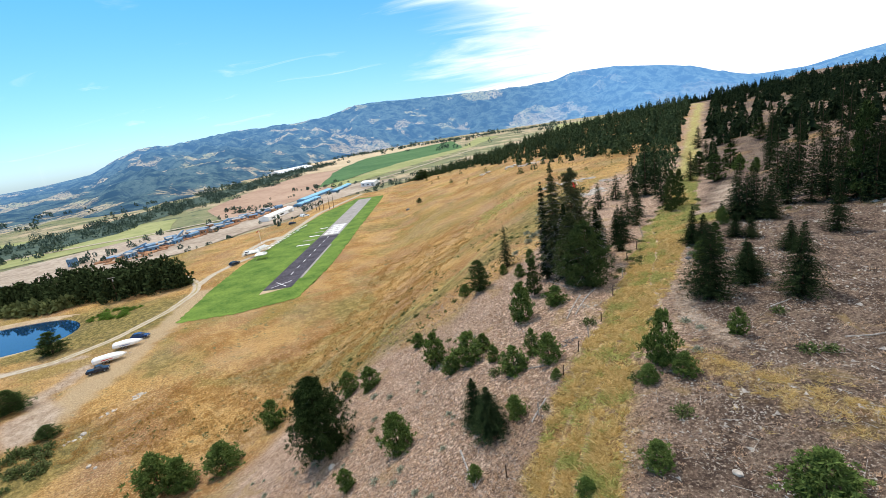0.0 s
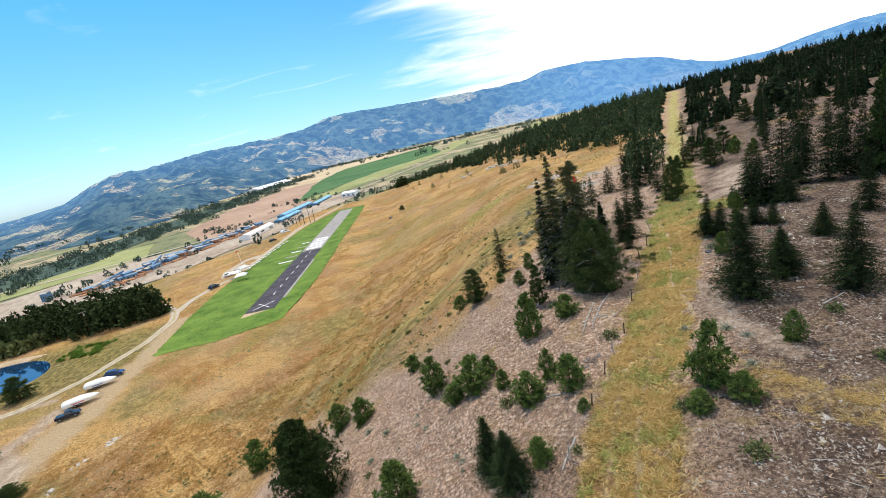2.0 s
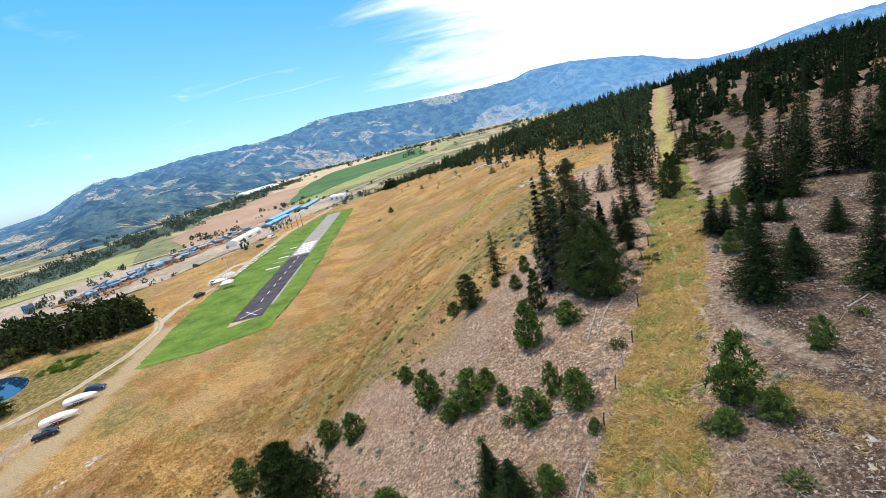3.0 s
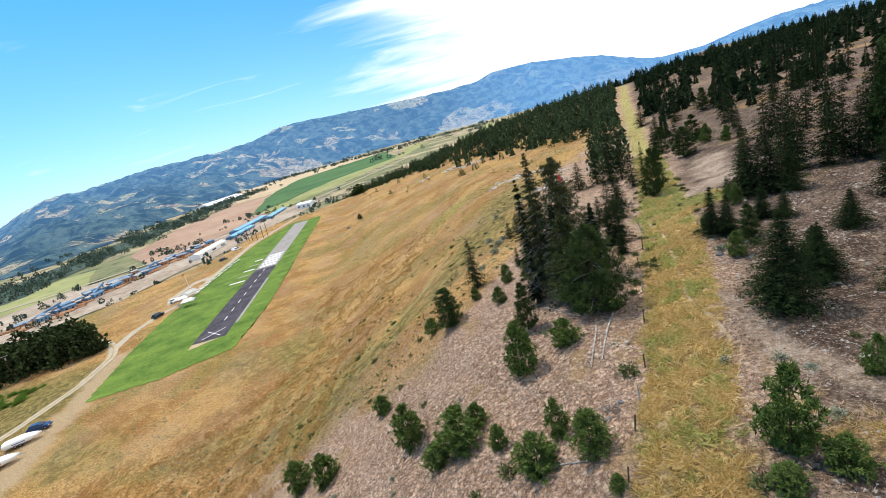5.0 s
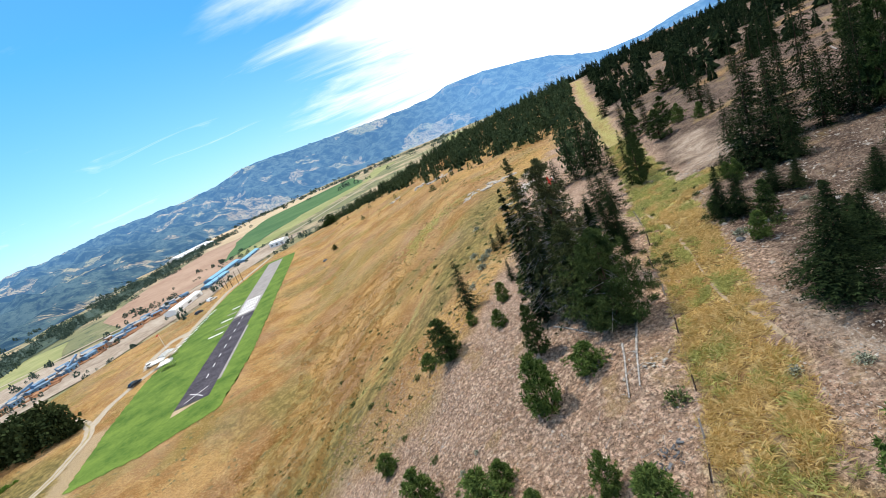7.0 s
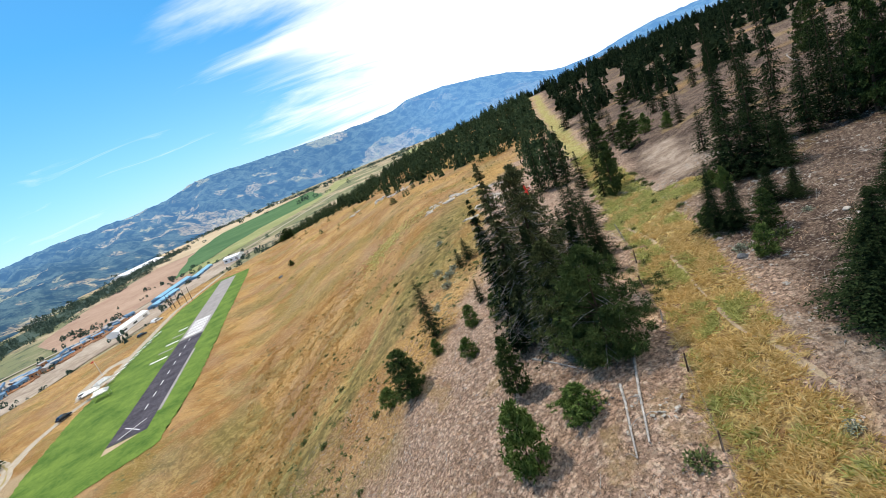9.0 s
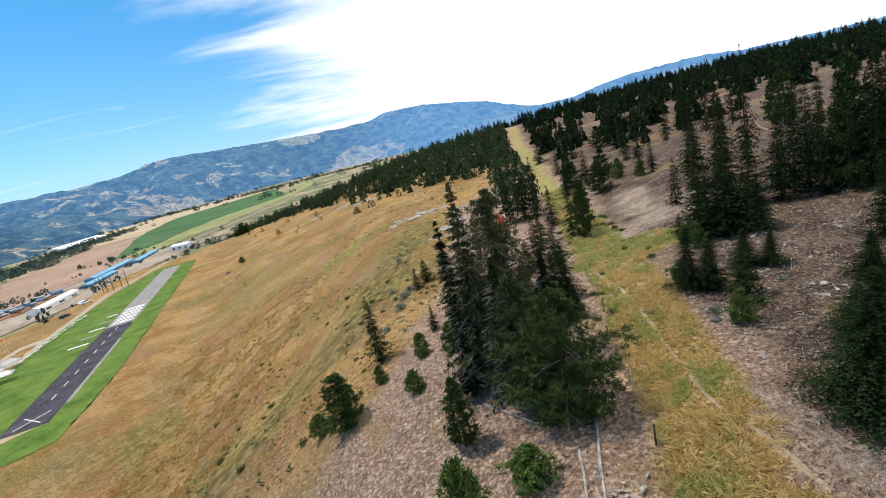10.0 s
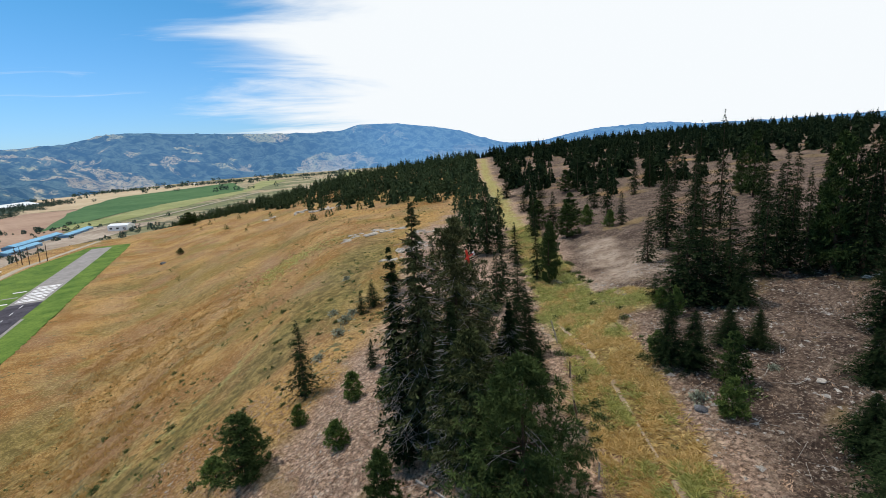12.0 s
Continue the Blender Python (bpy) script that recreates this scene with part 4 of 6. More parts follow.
# x, y, height, width
FIRS = [(-2.8, 69.2, 6.4, 2.9), (-4.7, 30.1, 3.9, 2.5), (-3.5, 27.9, 3.6, 3.0), (18.0, 52.9, 4.2, 2.3), (24.3, 61.4, 2.1, 1.3), (22.2, 52.8, 2.7, 1.9), (23.4, 51.8, 2.4, 1.8), (20.4, 37.3, 5.7, 3.4), (14.7, 39.3, 6.2, 4.3), (18.6, 41.6, 3.8, 2.6), (55.2, 114.8, 10.0, 3.0), (50.0, 103.2, 10.4, 2.8), (43.2, 90.3, 5.1, 2.1), (67.6, 118.4, 9.8, 2.7), (43.8, 82.6, 9.5, 3.2), (38.6, 72.4, 11.4, 2.6), (45.5, 75.5, 13.4, 3.0), (25.5, 59.5, 6.7, 3.7), (26.9, 58.5, 5.9, 2.9), (27.6, 56.7, 4.3, 2.7), (35.4, 60.5, 8.3, 2.7), (35.8, 58.4, 8.1, 2.4), (38.7, 56.0, 9.9, 2.9), (18.6, 51.8, 3.3, 2.3)]
for spot in FIRS:
    plant("fir", *spot)
FIRS_2 = [(19.4, 43.4, 2.7, 2.8), (2.7, 68.2, 2.6, 1.4), (24.5, 96.8, 10.1, 4.7), (25.9, 95.4, 9.4, 3.3), (22.5, 98.5, 8.8, 2.9), (19.4, 99.4, 5.2, 3.8), (15.8, 72.7, 5.4, 2.7), (12.2, 59.0, 4.7, 2.4), (11.2, 58.9, 4.3, 2.2), (22.7, 77.8, 7.5, 2.1), (11.0, 55.4, 2.2, 1.6), (50.4, 137.1, 6.2, 2.8), (61.6, 149.4, 6.1, 3.1), (70.0, 144.1, 8.9, 3.0), (18.3, 77.1, 6.1, 2.6), (5.6, 88.1, 3.2, 2.8), (76.3, 109.6, 12.6, 3.4), (70.0, 109.4, 12.4, 4.0), (77.0, 124.9, 10.9, 3.9), (104.3, 174.6, 9.5, 5.1), (36.8, 74.2, 8.8, 3.7), (33.8, 66.4, 8.0, 3.6)]
for spot in FIRS_2:
    plant("fir", *spot)
FIRS_3 = [(25.6, 60.5, 5.6, 3.7), (31.8, 61.7, 6.9, 3.2), (36.5, 63.1, 6.8, 2.9), (36.7, 60.3, 6.7, 2.7), (37.3, 58.4, 9.4, 2.9), (37.3, 56.3, 9.0, 2.9), (36.8, 55.1, 7.5, 3.2), (38.8, 55.5, 10.4, 2.9), (45.6, 63.9, 9.7, 2.6), (46.3, 67.4, 9.1, 2.6), (50.3, 73.8, 8.6, 2.6), (27.3, 57.5, 4.7, 3.2), (25.9, 58.6, 5.3, 3.7), (32.4, 71.9, 5.2, 2.3), (24.4, 46.4, 2.8, 2.4), (24.7, 87.5, 5.6, 2.9), (14.0, 71.1, 3.7, 2.6), (15.9, 68.3, 5.0, 2.5), (9.8, 61.6, 4.1, 2.4), (8.6, 55.2, 4.1, 2.6), (14.8, 92.5, 5.1, 3.1), (8.9, 90.4, 3.7, 2.6)]
for spot in FIRS_3:
    plant("fir", *spot)
FIRS_4 = [(40.2, 56.6, 10.2, 3.4), (43.1, 65.9, 9.0, 3.2), (47.7, 63.2, 10.5, 3.3), (46.0, 79.7, 9.0, 3.0), (40.6, 60.0, 9.2, 3.2), (33.4, 59.9, 7.6, 3.0), (4.0, 86.7, 2.8, 1.7), (33.8, 99.9, 6.3, 3.1), (40.0, 104.5, 5.8, 2.9), (58.0, 164.0, 6.7, 5.1), (70.9, 183.3, 6.7, 5.1), (30.2, 49.7, 5.6, 2.3)]
for spot in FIRS_4:
    plant("fir", *spot)
PINES = [(-6.5, 60.8, 4.4, 3.3), (0.6, 49.6, 4.2, 1.7), (22.6, 74.9, 6.6, 2.2), (24.9, 78.6, 6.0, 2.2), (36.6, 56.9, 10.4, 3.3), (67.1, 91.9, 7.0, 3.1), (19.0, 49.5, 2.9, 1.7), (68.2, 147.3, 6.1, 4.0), (65.0, 87.9, 9.9, 3.4), (37.0, 104.0, 5.0, 3.6), (35.4, 92.4, 5.0, 3.6), (42.5, 103.2, 5.0, 3.6)]
for spot in PINES:
    plant("pine", *spot)
YOUNG_PINES = [(-0.9, 44.0, 3.9, 2.5), (8.2, 29.8, 3.7, 2.3), (11.2, 18.1, 2.4, 2.9), (2.5, 44.4, 1.9, 2.3), (-9.0, 63.9, 1.9, 2.1), (-40.1, 58.0, 4.3, 3.8), (-52.8, 47.9, 5.7, 5.9), (-49.5, 48.4, 4.6, 4.7), (-43.6, 50.1, 4.3, 5.0), (-12.2, 33.0, 3.3, 2.9), (-16.7, 31.3, 2.0, 1.6), (-4.4, 24.2, 1.1, 1.0), (-1.7, 28.4, 1.7, 1.5), (-24.9, 53.5, 3.1, 3.0), (-20.7, 50.7, 2.9, 2.7), (-10.7, 45.6, 3.6, 2.7), (-8.1, 40.5, 1.9, 1.9), (-6.2, 40.3, 3.1, 3.2), (-4.9, 41.5, 1.7, 1.6), (-14.7, 54.5, 1.9, 2.1), (-3.7, 38.1, 1.5, 1.3), (-1.8, 34.8, 2.3, 2.4), (-0.2, 36.3, 2.3, 1.4), (1.0, 33.8, 2.3, 2.1), (1.3, 30.9, 0.8, 0.8)]
for spot in YOUNG_PINES:
    plant("sap", *spot)
YOUNG_PINES_2 = [(6.9, 28.1, 1.2, 1.4), (9.0, 28.1, 1.5, 1.6), (5.4, 20.8, 1.4, 1.5), (1.8, 20.0, 1.0, 1.1), (13.9, 32.4, 1.9, 1.3), (23.1, 57.9, 2.1, 1.1), (0.7, 63.8, 2.1, 1.6), (2.7, 60.5, 2.3, 1.5), (-0.9, 58.3, 1.7, 1.5), (23.6, 59.9, 1.5, 1.2), (41.2, 96.2, 3.1, 2.1), (41.7, 91.1, 2.5, 1.8), (16.9, 47.6, 1.9, 1.5), (18.3, 54.1, 1.4, 1.3), (-3.2, 64.1, 1.5, 1.3)]
for spot in YOUNG_PINES_2:
    plant("sap", *spot)

# the tall group on the knoll, each of its own shape
def bare_twigs(h, r, seed, n):
    """Grey dead limbs and twigs that show through the ragged crown."""
    rng = random.Random(seed)
    bm = bmesh.new()
    for _ in range(n):
        t, a = rng.uniform(0.12, 0.86), rng.uniform(0, 6.28)
        d = r * (1.15 - t) * rng.uniform(0.6, 1.15)
        q = [(d * s * math.cos(a), d * s * math.sin(a), h * t + d * (0.12 * s - 0.25 * s * s)) for s in (0.1, 0.55, 1)]
        tube(bm, q, [0.02, 0.01, 0.004], 4)
        for s in (0.4, 0.6, 0.8):
            b = a + rng.choice((-1, 1)) * rng.uniform(0.5, 1.0)
            e = d * rng.uniform(0.2, 0.4)
            x, y, z = d * s * math.cos(a), d * s * math.sin(a), h * t + d * (0.12 * s - 0.25 * s * s)
            tube(bm, [(x, y, z), (x + e * math.cos(b), y + e * math.sin(b), z - 0.1 * e)], [0.008, 0.003], 3)
    return bm


def tall_tree(name, label, x, y, h, r, seed, fir=True, whorls=40, tilt=(0, 0), round_top=False):
    m = pose(x, y, ground_z(x, y) - 0.1, tilt[0], tilt[1], seed * 37)
    if fir:
        crown, material = fir_crown(h, r, seed, whorls + 14, 11, 18, 0.06, 0.2, 0.95, 1.0), NEEDLES_OLD if seed == 301 else NEEDLES_FIR
    elif round_top:
        crown, material = pine_crown(h, r, seed, 3400 if r > 3 else 2400, 16, 0.05, 1.2, 0.32 if r > 3 else 0.24, 0.1, 16), NEEDLES_DENSE if r > 3 else NEEDLES_PINE
    else:
        a, b = fir_crown(h, r, seed, whorls + 8, 9, 15, 0.14, 0.32, 0.9, 1.0), pine_crown(h, r * 0.95, seed + 1, 1700, 15, 0.1, 0.9, 0.26, 0.1, 8)
        crown = (np.concatenate([a[0], b[0]]), np.concatenate([a[1], b[1] + len(a[0])]))
        material = NEEDLES_OLD
    ob = tree(name, label, "fir" if fir else "pine", "tall trees on the knoll", trunk_mesh(h, 0.018 * h, seed, 20, r, 0.12), crown, material, m)
    tagged(part("dead_wood", bare_twigs(h, r * 1.06, seed, 150 if not round_top else 14), DEADWOOD, ob, "bare grey twigs"), kind="stuff")
    return ob


tall_tree("fir_tree", "tall slender fir with a bare spire on the knoll", 3.6, 53.4, 13.2, 2.7, 301, True, 46)
tall_tree("fir_tree", "tall narrow fir at the edge of the knoll", 2.4, 53.6, 11.6, 1.45, 302, True, 46)
tall_tree("pine_tree", "tall ragged pine with a red model aeroplane in its top", 5.7, 53.8, 11.6, 3.4, 303, False)
tall_tree("pine_tree", "ragged grey-green pine among the tall group", 4.9, 50.0, 7.4, 2.2, 307, False)
tall_tree("pine_tree", "broad dark pine standing on the flank", -23.0, 40.2, 8.8, 3.6, 309, False, 30, round_top=True)
tall_tree("fir_tree", "dense dark fir beside the strip", 8.0, 52.6, 6.6, 1.7, 308)
tall_tree("pine_tree", "broad dark pine in front of the tall group", 6.0, 47.2, 6.8, 2.9, 304, False, 30, round_top=True)
tall_tree("fir_tree", "ragged fir between the tall trees", 4.4, 51.0, 8.6, 1.8, 306)
tall_tree("fir_tree", "dark fir behind the tall group", 6.6, 56.5, 8.6, 2.0, 305)


# ---------------------------------------------------------------- woods far off
def small_tree(rng, h, r, n):
    """A spired conifer: tiers of boughs on a thin bole. Built one high and one wide, then drawn out, so the boughs stay level."""
    t = np.repeat(np.linspace(0.05, 0.97, max(8, n // 7)), 7)[:n]
    n = len(t)
    t = np.clip(t + rng.normal(0, 0.018, n), 0.03, 0.985)
    a = np.tile(np.linspace(0, 6.28, 7, endpoint=False), n // 7 + 1)[:n] + 1.9 * np.floor(np.arange(n) / 7) + rng.normal(0, 0.3, n)
    reach = r * ((1 - t) ** 0.85 * rng.uniform(0.62, 1.12, n) + 0.05)
    start = reach * rng.uniform(0.0, 0.25, n)
    at = np.stack([np.cos(a) * start, np.sin(a) * start, h * t], -1)
    way = np.stack([np.cos(a), np.sin(a), rng.normal(-0.02, 0.05, n)], -1)
    way[t > 0.93] = (0, 0, 0.5)
    v, f = sprays(at, way, np.where(t > 0.93, 0.08, reach), 0.15 * reach + 0.025, rng, 0.07)
    bole = np.array([[0.04 * r, 0, -0.08], [-0.03 * r, 0.04 * r, -0.08], [0, 0, h * 1.02], [-0.03 * r, -0.04 * r, -0.08]])
    return np.concatenate([v, bole]), np.concatenate([f, np.array([[0, 1, 2], [1, 3, 2], [3, 0, 2]]) + len(v)])


def egg_tree(rng, h, r, n):
    """A full, rounded conifer of many small sprays in uneven masses."""
    t = 0.03 + 0.95 * rng.random(n) ** 1.25
    a = rng.uniform(0, 6.28, n)
    lobes = 1 + 0.22 * np.sin(3 * a + 9 * t + rng.uniform(0, 6)) + 0.15 * np.sin(2 * a - 17 * t)
    rad = r * np.minimum(1, 0.6 + t / 0.3) * (1 - t ** 1.7) ** 0.85 * rng.uniform(0.3, 1.0, n) ** 0.5 * lobes
    at = np.stack([np.cos(a) * rad, np.sin(a) * rad, h * t], -1)
    way = np.stack([np.cos(a), np.sin(a), 0.12 + 0 * a], -1) + rng.normal(0, 0.5, (n, 3)) * (1, 1, 0.25)
    return sprays(at, way, 0.27 * r * rng.uniform(0.6, 1.3, n), 0.075 * r, rng, 0.03)


def round_tree(rng, h, r, n):
    d = rng.normal(size=(n, 3))
    d /= np.linalg.norm(d, axis=1, keepdims=True)
    at = d * (r, r, h * 0.42) * rng.uniform(0.5, 0.9, (n, 1)) + (0, 0, h * 0.55)
    return sprays(at, d * (1, 1, 0.5) + rng.normal(0, 0.5, (n, 3)) * (1, 1, 0.4), 0.55 * r * np.ones(n), 0.28 * r, rng, 0.05)


def woods(name, spots, heights, detail, material, label, category, seed, maker=small_tree, spread=0.2):
    """Many trees past counting, joined into one."""
    rng = np.random.default_rng(seed)
    stock = [maker(rng, 1.0, 1.0, detail) for _ in range(14)]
    vs, fs, at = [], [], 0
    for (x, y), h in zip(spots, heights):
        v, f = stock[rng.integers(14)]
        a = rng.uniform(0, 6.28)
        c, s = np.cos(a), np.sin(a)
        w = h * spread * rng.uniform(0.8, 1.3)
        q = np.stack([(v[:, 0] * c - v[:, 1] * s) * w + x, (v[:, 0] * s + v[:, 1] * c) * w + y, v[:, 2] * h], -1)
        q[:, 2] += ground_z(x, y)
        vs.append(q)
        fs.append(f + at)
        at += len(v)
    return tagged(new(name, mesh_of(name, np.concatenate(vs), np.concatenate(fs), material)), label, category, kind="stuff")


def scatter(n, seed, keep, x0, x1, y0, y1):
    rng = np.random.default_rng(seed)
    x, y = rng.uniform(x0, x1, n), rng.uniform(y0, y1, n)
    k = keep(x, y)
    return x[k], y[k], rng


def ridge_keep(x, y):
    """Woods on both sides of the cleared strip, thinning towards the field."""
    rim = glide(np.array([47.0, 42, 30, 16, 3, -18, -60, -150]), np.array([150.0, 180, 217, 240, 300, 340, 410, 620]), y)
    inside = (x > rim + 7 * waves(x, y, 30, 31)) & (y > 165)
    beside = (x > swath_x(y) - 9 - 0.03 * y) & (y > 96)
    return (swath_x(y) - x > 2.9 + 0.008 * y) & (inside | beside) & (waves(x, y, 38, 39) + 0.4 * waves(x, y, 13, 139) < 0.55)


def hill_keep(x, y):
    off = x - swath_x(y)
    far_off = np.hypot(x - 20, y - 40) > 84
    glade = waves(x, y, 42, 33) + 0.35 * waves(x, y, 14, 133) < -0.25 + 0.75 * step(100, 230, np.hypot(x - 20, y - 40)) + 0.5 * (y > 150) * (off < 40)
    return (off > 4 + 0.012 * y) & far_off & glade


x, y, rng = scatter(5200, 41, ridge_keep, -160, 135, 95, 620)
near = y < 190
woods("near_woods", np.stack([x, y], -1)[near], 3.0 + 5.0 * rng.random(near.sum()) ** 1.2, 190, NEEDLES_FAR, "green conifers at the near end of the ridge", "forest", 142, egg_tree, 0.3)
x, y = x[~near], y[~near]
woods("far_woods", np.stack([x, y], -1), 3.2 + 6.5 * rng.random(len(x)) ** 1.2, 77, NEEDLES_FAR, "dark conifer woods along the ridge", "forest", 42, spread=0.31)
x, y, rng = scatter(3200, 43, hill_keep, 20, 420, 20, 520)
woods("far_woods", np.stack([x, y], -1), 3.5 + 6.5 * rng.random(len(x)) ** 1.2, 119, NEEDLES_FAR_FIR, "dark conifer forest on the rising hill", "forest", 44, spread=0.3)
x, y, rng = scatter(600, 45, lambda x, y: (x > 60 - 0.5 * (y - 100)) & (x < swath_x(y) - 8) & (waves(x, y, 30, 34) > 0.2), -90, 110, 110, 420)
woods("far_pines", np.stack([x, y], -1), rng.uniform(1.2, 3.6, len(x)), 200, NEEDLES_PINE, "scattered small pines at the wood's edge", "pines", 46, egg_tree, 0.36)
x, y, rng = scatter(520, 47, lambda x, y: (y > 150 + np.maximum(0, x + 150) * 0.3 + 2 * waves(x, y, 14, 35)) & (y < 153 + (-124 - x) * 0.91) & (y < 178 + 5 * waves(x, y, 20, 135)), -260, -127, 138, 190)
woods("far_pines", np.stack([x, y], -1), 3.5 + 7.5 * rng.random(len(x)) ** 0.8, 300, NEEDLES_POND, "dense dark pines behind the pond", "pines", 48, egg_tree, 0.4)
x, y, rng = scatter(70, 247, lambda x, y: waves(x, y, 14, 248) > -0.2, -215, -172, 143, 152)
woods("willow_thicket", np.stack([x, y], -1), rng.uniform(2.0, 4.5, len(x)), 90, LEAVES_SHRUB, "grey-green willows at the pond's far bank", "willows", 249, round_tree, 0.55)
x, y, rng = scatter(9500, 149, lambda x, y: (np.abs(x + 690 + 0.12 * np.maximum(0, y - 850) + 45 * waves(x, y, 160, 36)) < 100) & (waves(x, y, 90, 136) + 0.5 * waves(x, y, 33, 137) > 0.0), -950, -380, 370, 1900)
woods("river_trees", np.stack([x, y], -1), rng.uniform(4, 9, len(x)), 18, LEAVES_RIVER, "dense dark belt of trees along the river", "trees", 150, round_tree, 0.5)
x, y, rng = scatter(5200, 49, lambda x, y: (land(x, y) < -20) & (((x < -800) & (waves(x, y, 180, 236) > 0.35)) | (np.abs(y - 2700 - 0.3 * x) < 90)), -1500, 300, 300, 2900)
woods("river_trees", np.stack([x, y], -1), rng.uniform(6, 12, len(x)), 34, LEAVES_RIVER, "dark belt of trees along the river", "trees", 50, round_tree, 0.5)
x, y, rng = scatter(1700, 51, lambda x, y: (land(x, y) < 13) & (waves(x, y, 150, 37) + 0.4 * waves(x, y, 40, 237) > 0.25) & (x > -480), -560, -130, 210, 1000)
woods("valley_trees", np.stack([x, y], -1), rng.uniform(2.5, 7, len(x)), 40, LEAVES_RIVER, "scattered dark trees between field and mill", "trees", 52, round_tree, 0.45)
x, y, rng = scatter(1500, 53, lambda x, y: waves(x, y, 300, 38) > 0.3, -1900, 1400, 1600, 3300)
woods("valley_trees", np.stack([x, y], -1), rng.uniform(8, 16, len(x)), 24, LEAVES_RIVER, "far groves across the valley", "trees", 54, round_tree, 0.6)


# ---------------------------------------------------------------- grass
def blades(name, spots, size, material, label, seed, per=7, flat=0.35, lean=None, wide=0.055, sag=0.12):
    rng = np.random.default_rng(seed)
    n = len(spots)
    base = np.repeat(np.stack([spots[:, 0], spots[:, 1], land(spots[:, 0], spots[:, 1]) + rough_land(spots[:, 0], spots[:, 1]) - 0.02], -1), per, 0)
    s = np.repeat(size, per) * rng.uniform(0.6, 1.2, n * per)
    base[:, :2] += rng.normal(0, 0.22, (n * per, 2)) * s[:, None]
    way = rng.normal(0, 1, (n * per, 3)) * (1, 1, 0.2) + (0, 0, flat)
    if lean is not None:
        way[:, :2] += np.repeat(lean, per, 0)
    way[:, 2] = np.abs(way[:, 2]) + 0.15
    v, f = sprays(base, way, s, s * wide, rng, sag)
    return tagged(new(name, mesh_of(name, v, f, material)), label, "grass", kind="stuff")


def downhill(x, y):
    gx, gy = land(x + 1, y) - land(x - 1, y), land(x, y + 1) - land(x, y - 1)
    d = np.hypot(gx, gy) + 1e-6
    return -np.stack([gx / d, gy / d], -1) * np.minimum(1, d)[:, None]


def grass():
    rng = np.random.default_rng(61)
    # the tall grass of the strip, laid over in streaks
    y = 16 + 95 * rng.random(30000) ** 1.5
    off = rng.uniform(-2.4, 2.4, len(y)) * rng.uniform(0.85, 1.15, len(y))
    x = swath_x(y) + off
    mead = rng.random(len(y)) < 0.1
    ang, rad = rng.uniform(0, 6.28, len(y)), 3.6 * np.sqrt(rng.random(len(y)))
    x, y = np.where(mead, 21.2 + 1.5 * rad * np.cos(ang), x), np.where(mead, 64.2 + rad * np.sin(ang), y)
    tread = np.interp(y, [p[1] for p in FOOTPATH[::-1]], [p[0] for p in FOOTPATH[::-1]], -99, -99)
    keep = ((np.abs(np.abs(off + 0.4) - 0.75) > 0.22) | (y > 36)) & (np.abs(x - tread + 0.12 * waves(x, y, 2.0, 271)) > 0.24) & (waves(x, y, 4.0, 71) + 0.8 * waves(x, y, 1.1, 371) + rng.normal(0, 0.3, len(y)) > -0.12)
    x, y = x[keep], y[keep]
    ang = waves(x, y, 6.0, 72) * 2.2 + 0.6
    lean = np.stack([np.cos(ang), np.sin(ang)], -1) * 1.5
    green = waves(x, y, 5.0, 73) + 0.5 * waves(x, y, 1.8, 173) + rng.normal(0, 0.25, len(x)) > 0.42 - 0.75 * step(54, 68, y)
    size = rng.uniform(0.25, 0.6, len(x))
    for pick, mat, name, label in ((~green, STRAW, "strip_grass", "long golden grass laid over by wind"), (green, STRAW_GREEN, "green_grass", "green tinged long grass among straw")):
        blades(name, np.stack([x[pick], y[pick]], -1), size[pick], mat, label, 62, 12, 0.7, lean[pick] * 0.55, 0.032, 0.25)
    # a tongue of the same grass off the strip
    k = rng.random(1100)
    x, y = 9.6 + 7 * k + rng.normal(0, 0.9, 1100), 30.5 - 9 * k + rng.normal(0, 1.1, 1100)
    pick = waves(x, y, 2.4, 171) > 0.0
    blades("strip_grass", np.stack([x, y], -1)[pick], rng.uniform(0.2, 0.45, pick.sum()), STRAW, "tongue of golden grass across the duff", 65, 12, 0.6, None, 0.018)
    x, y = -7 + rng.normal(0, 6.0, 700), 158 + rng.normal(0, 5.0, 700)
    blades("green_grass", np.stack([x, y], -1), rng.uniform(0.25, 0.5, 700), STRAW_GREEN, "patch of fresh green grass on the dry field", 67, 9, 0.7, None, 0.12)
    # grey-green weeds dotted over the field and the brink of the knoll
    y = 56 + 190 * rng.random(9000) ** 1.4
    x = rng.uniform(-95, 40, len(y))
    keep = (land(x, y) > 15.5) & (x < swath_x(y) - 10) & (y > 60 + 1.5 * np.maximum(0, x + 8)) & (waves(x, y, 24, 176) + 0.5 * waves(x, y, 7, 177) + rng.normal(0, 0.3, len(x)) > 0.15)
    x, y = x[keep], y[keep]
    blades("field_weeds", np.stack([x, y], -1), rng.uniform(0.2, 0.5, len(x)), LEAVES_SHRUB, "small grey-green weeds dotted over the dry field", 66, 10, 0.6, None, 0.16)
    # bunchgrass on the flank and the hill, drooping downhill
    rr = 15 + 62 * rng.random(72000) ** 1.15
    a = np.radians(rng.uniform(-60, 66, len(rr)))
    x, y = rr * np.sin(a), rr * np.cos(a)
    h = land(x, y)
    litter = step(-0.5, 4, x - swath_x(y) - 2.4)
    keep = (np.abs(x - swath_x(y)) > 2.6) & (h > 26) & (rng.random(len(x)) < (0.85 - 0.72 * litter) + 0.4 * waves(x, y, 7, 74))
    x, y = x[keep], y[keep]
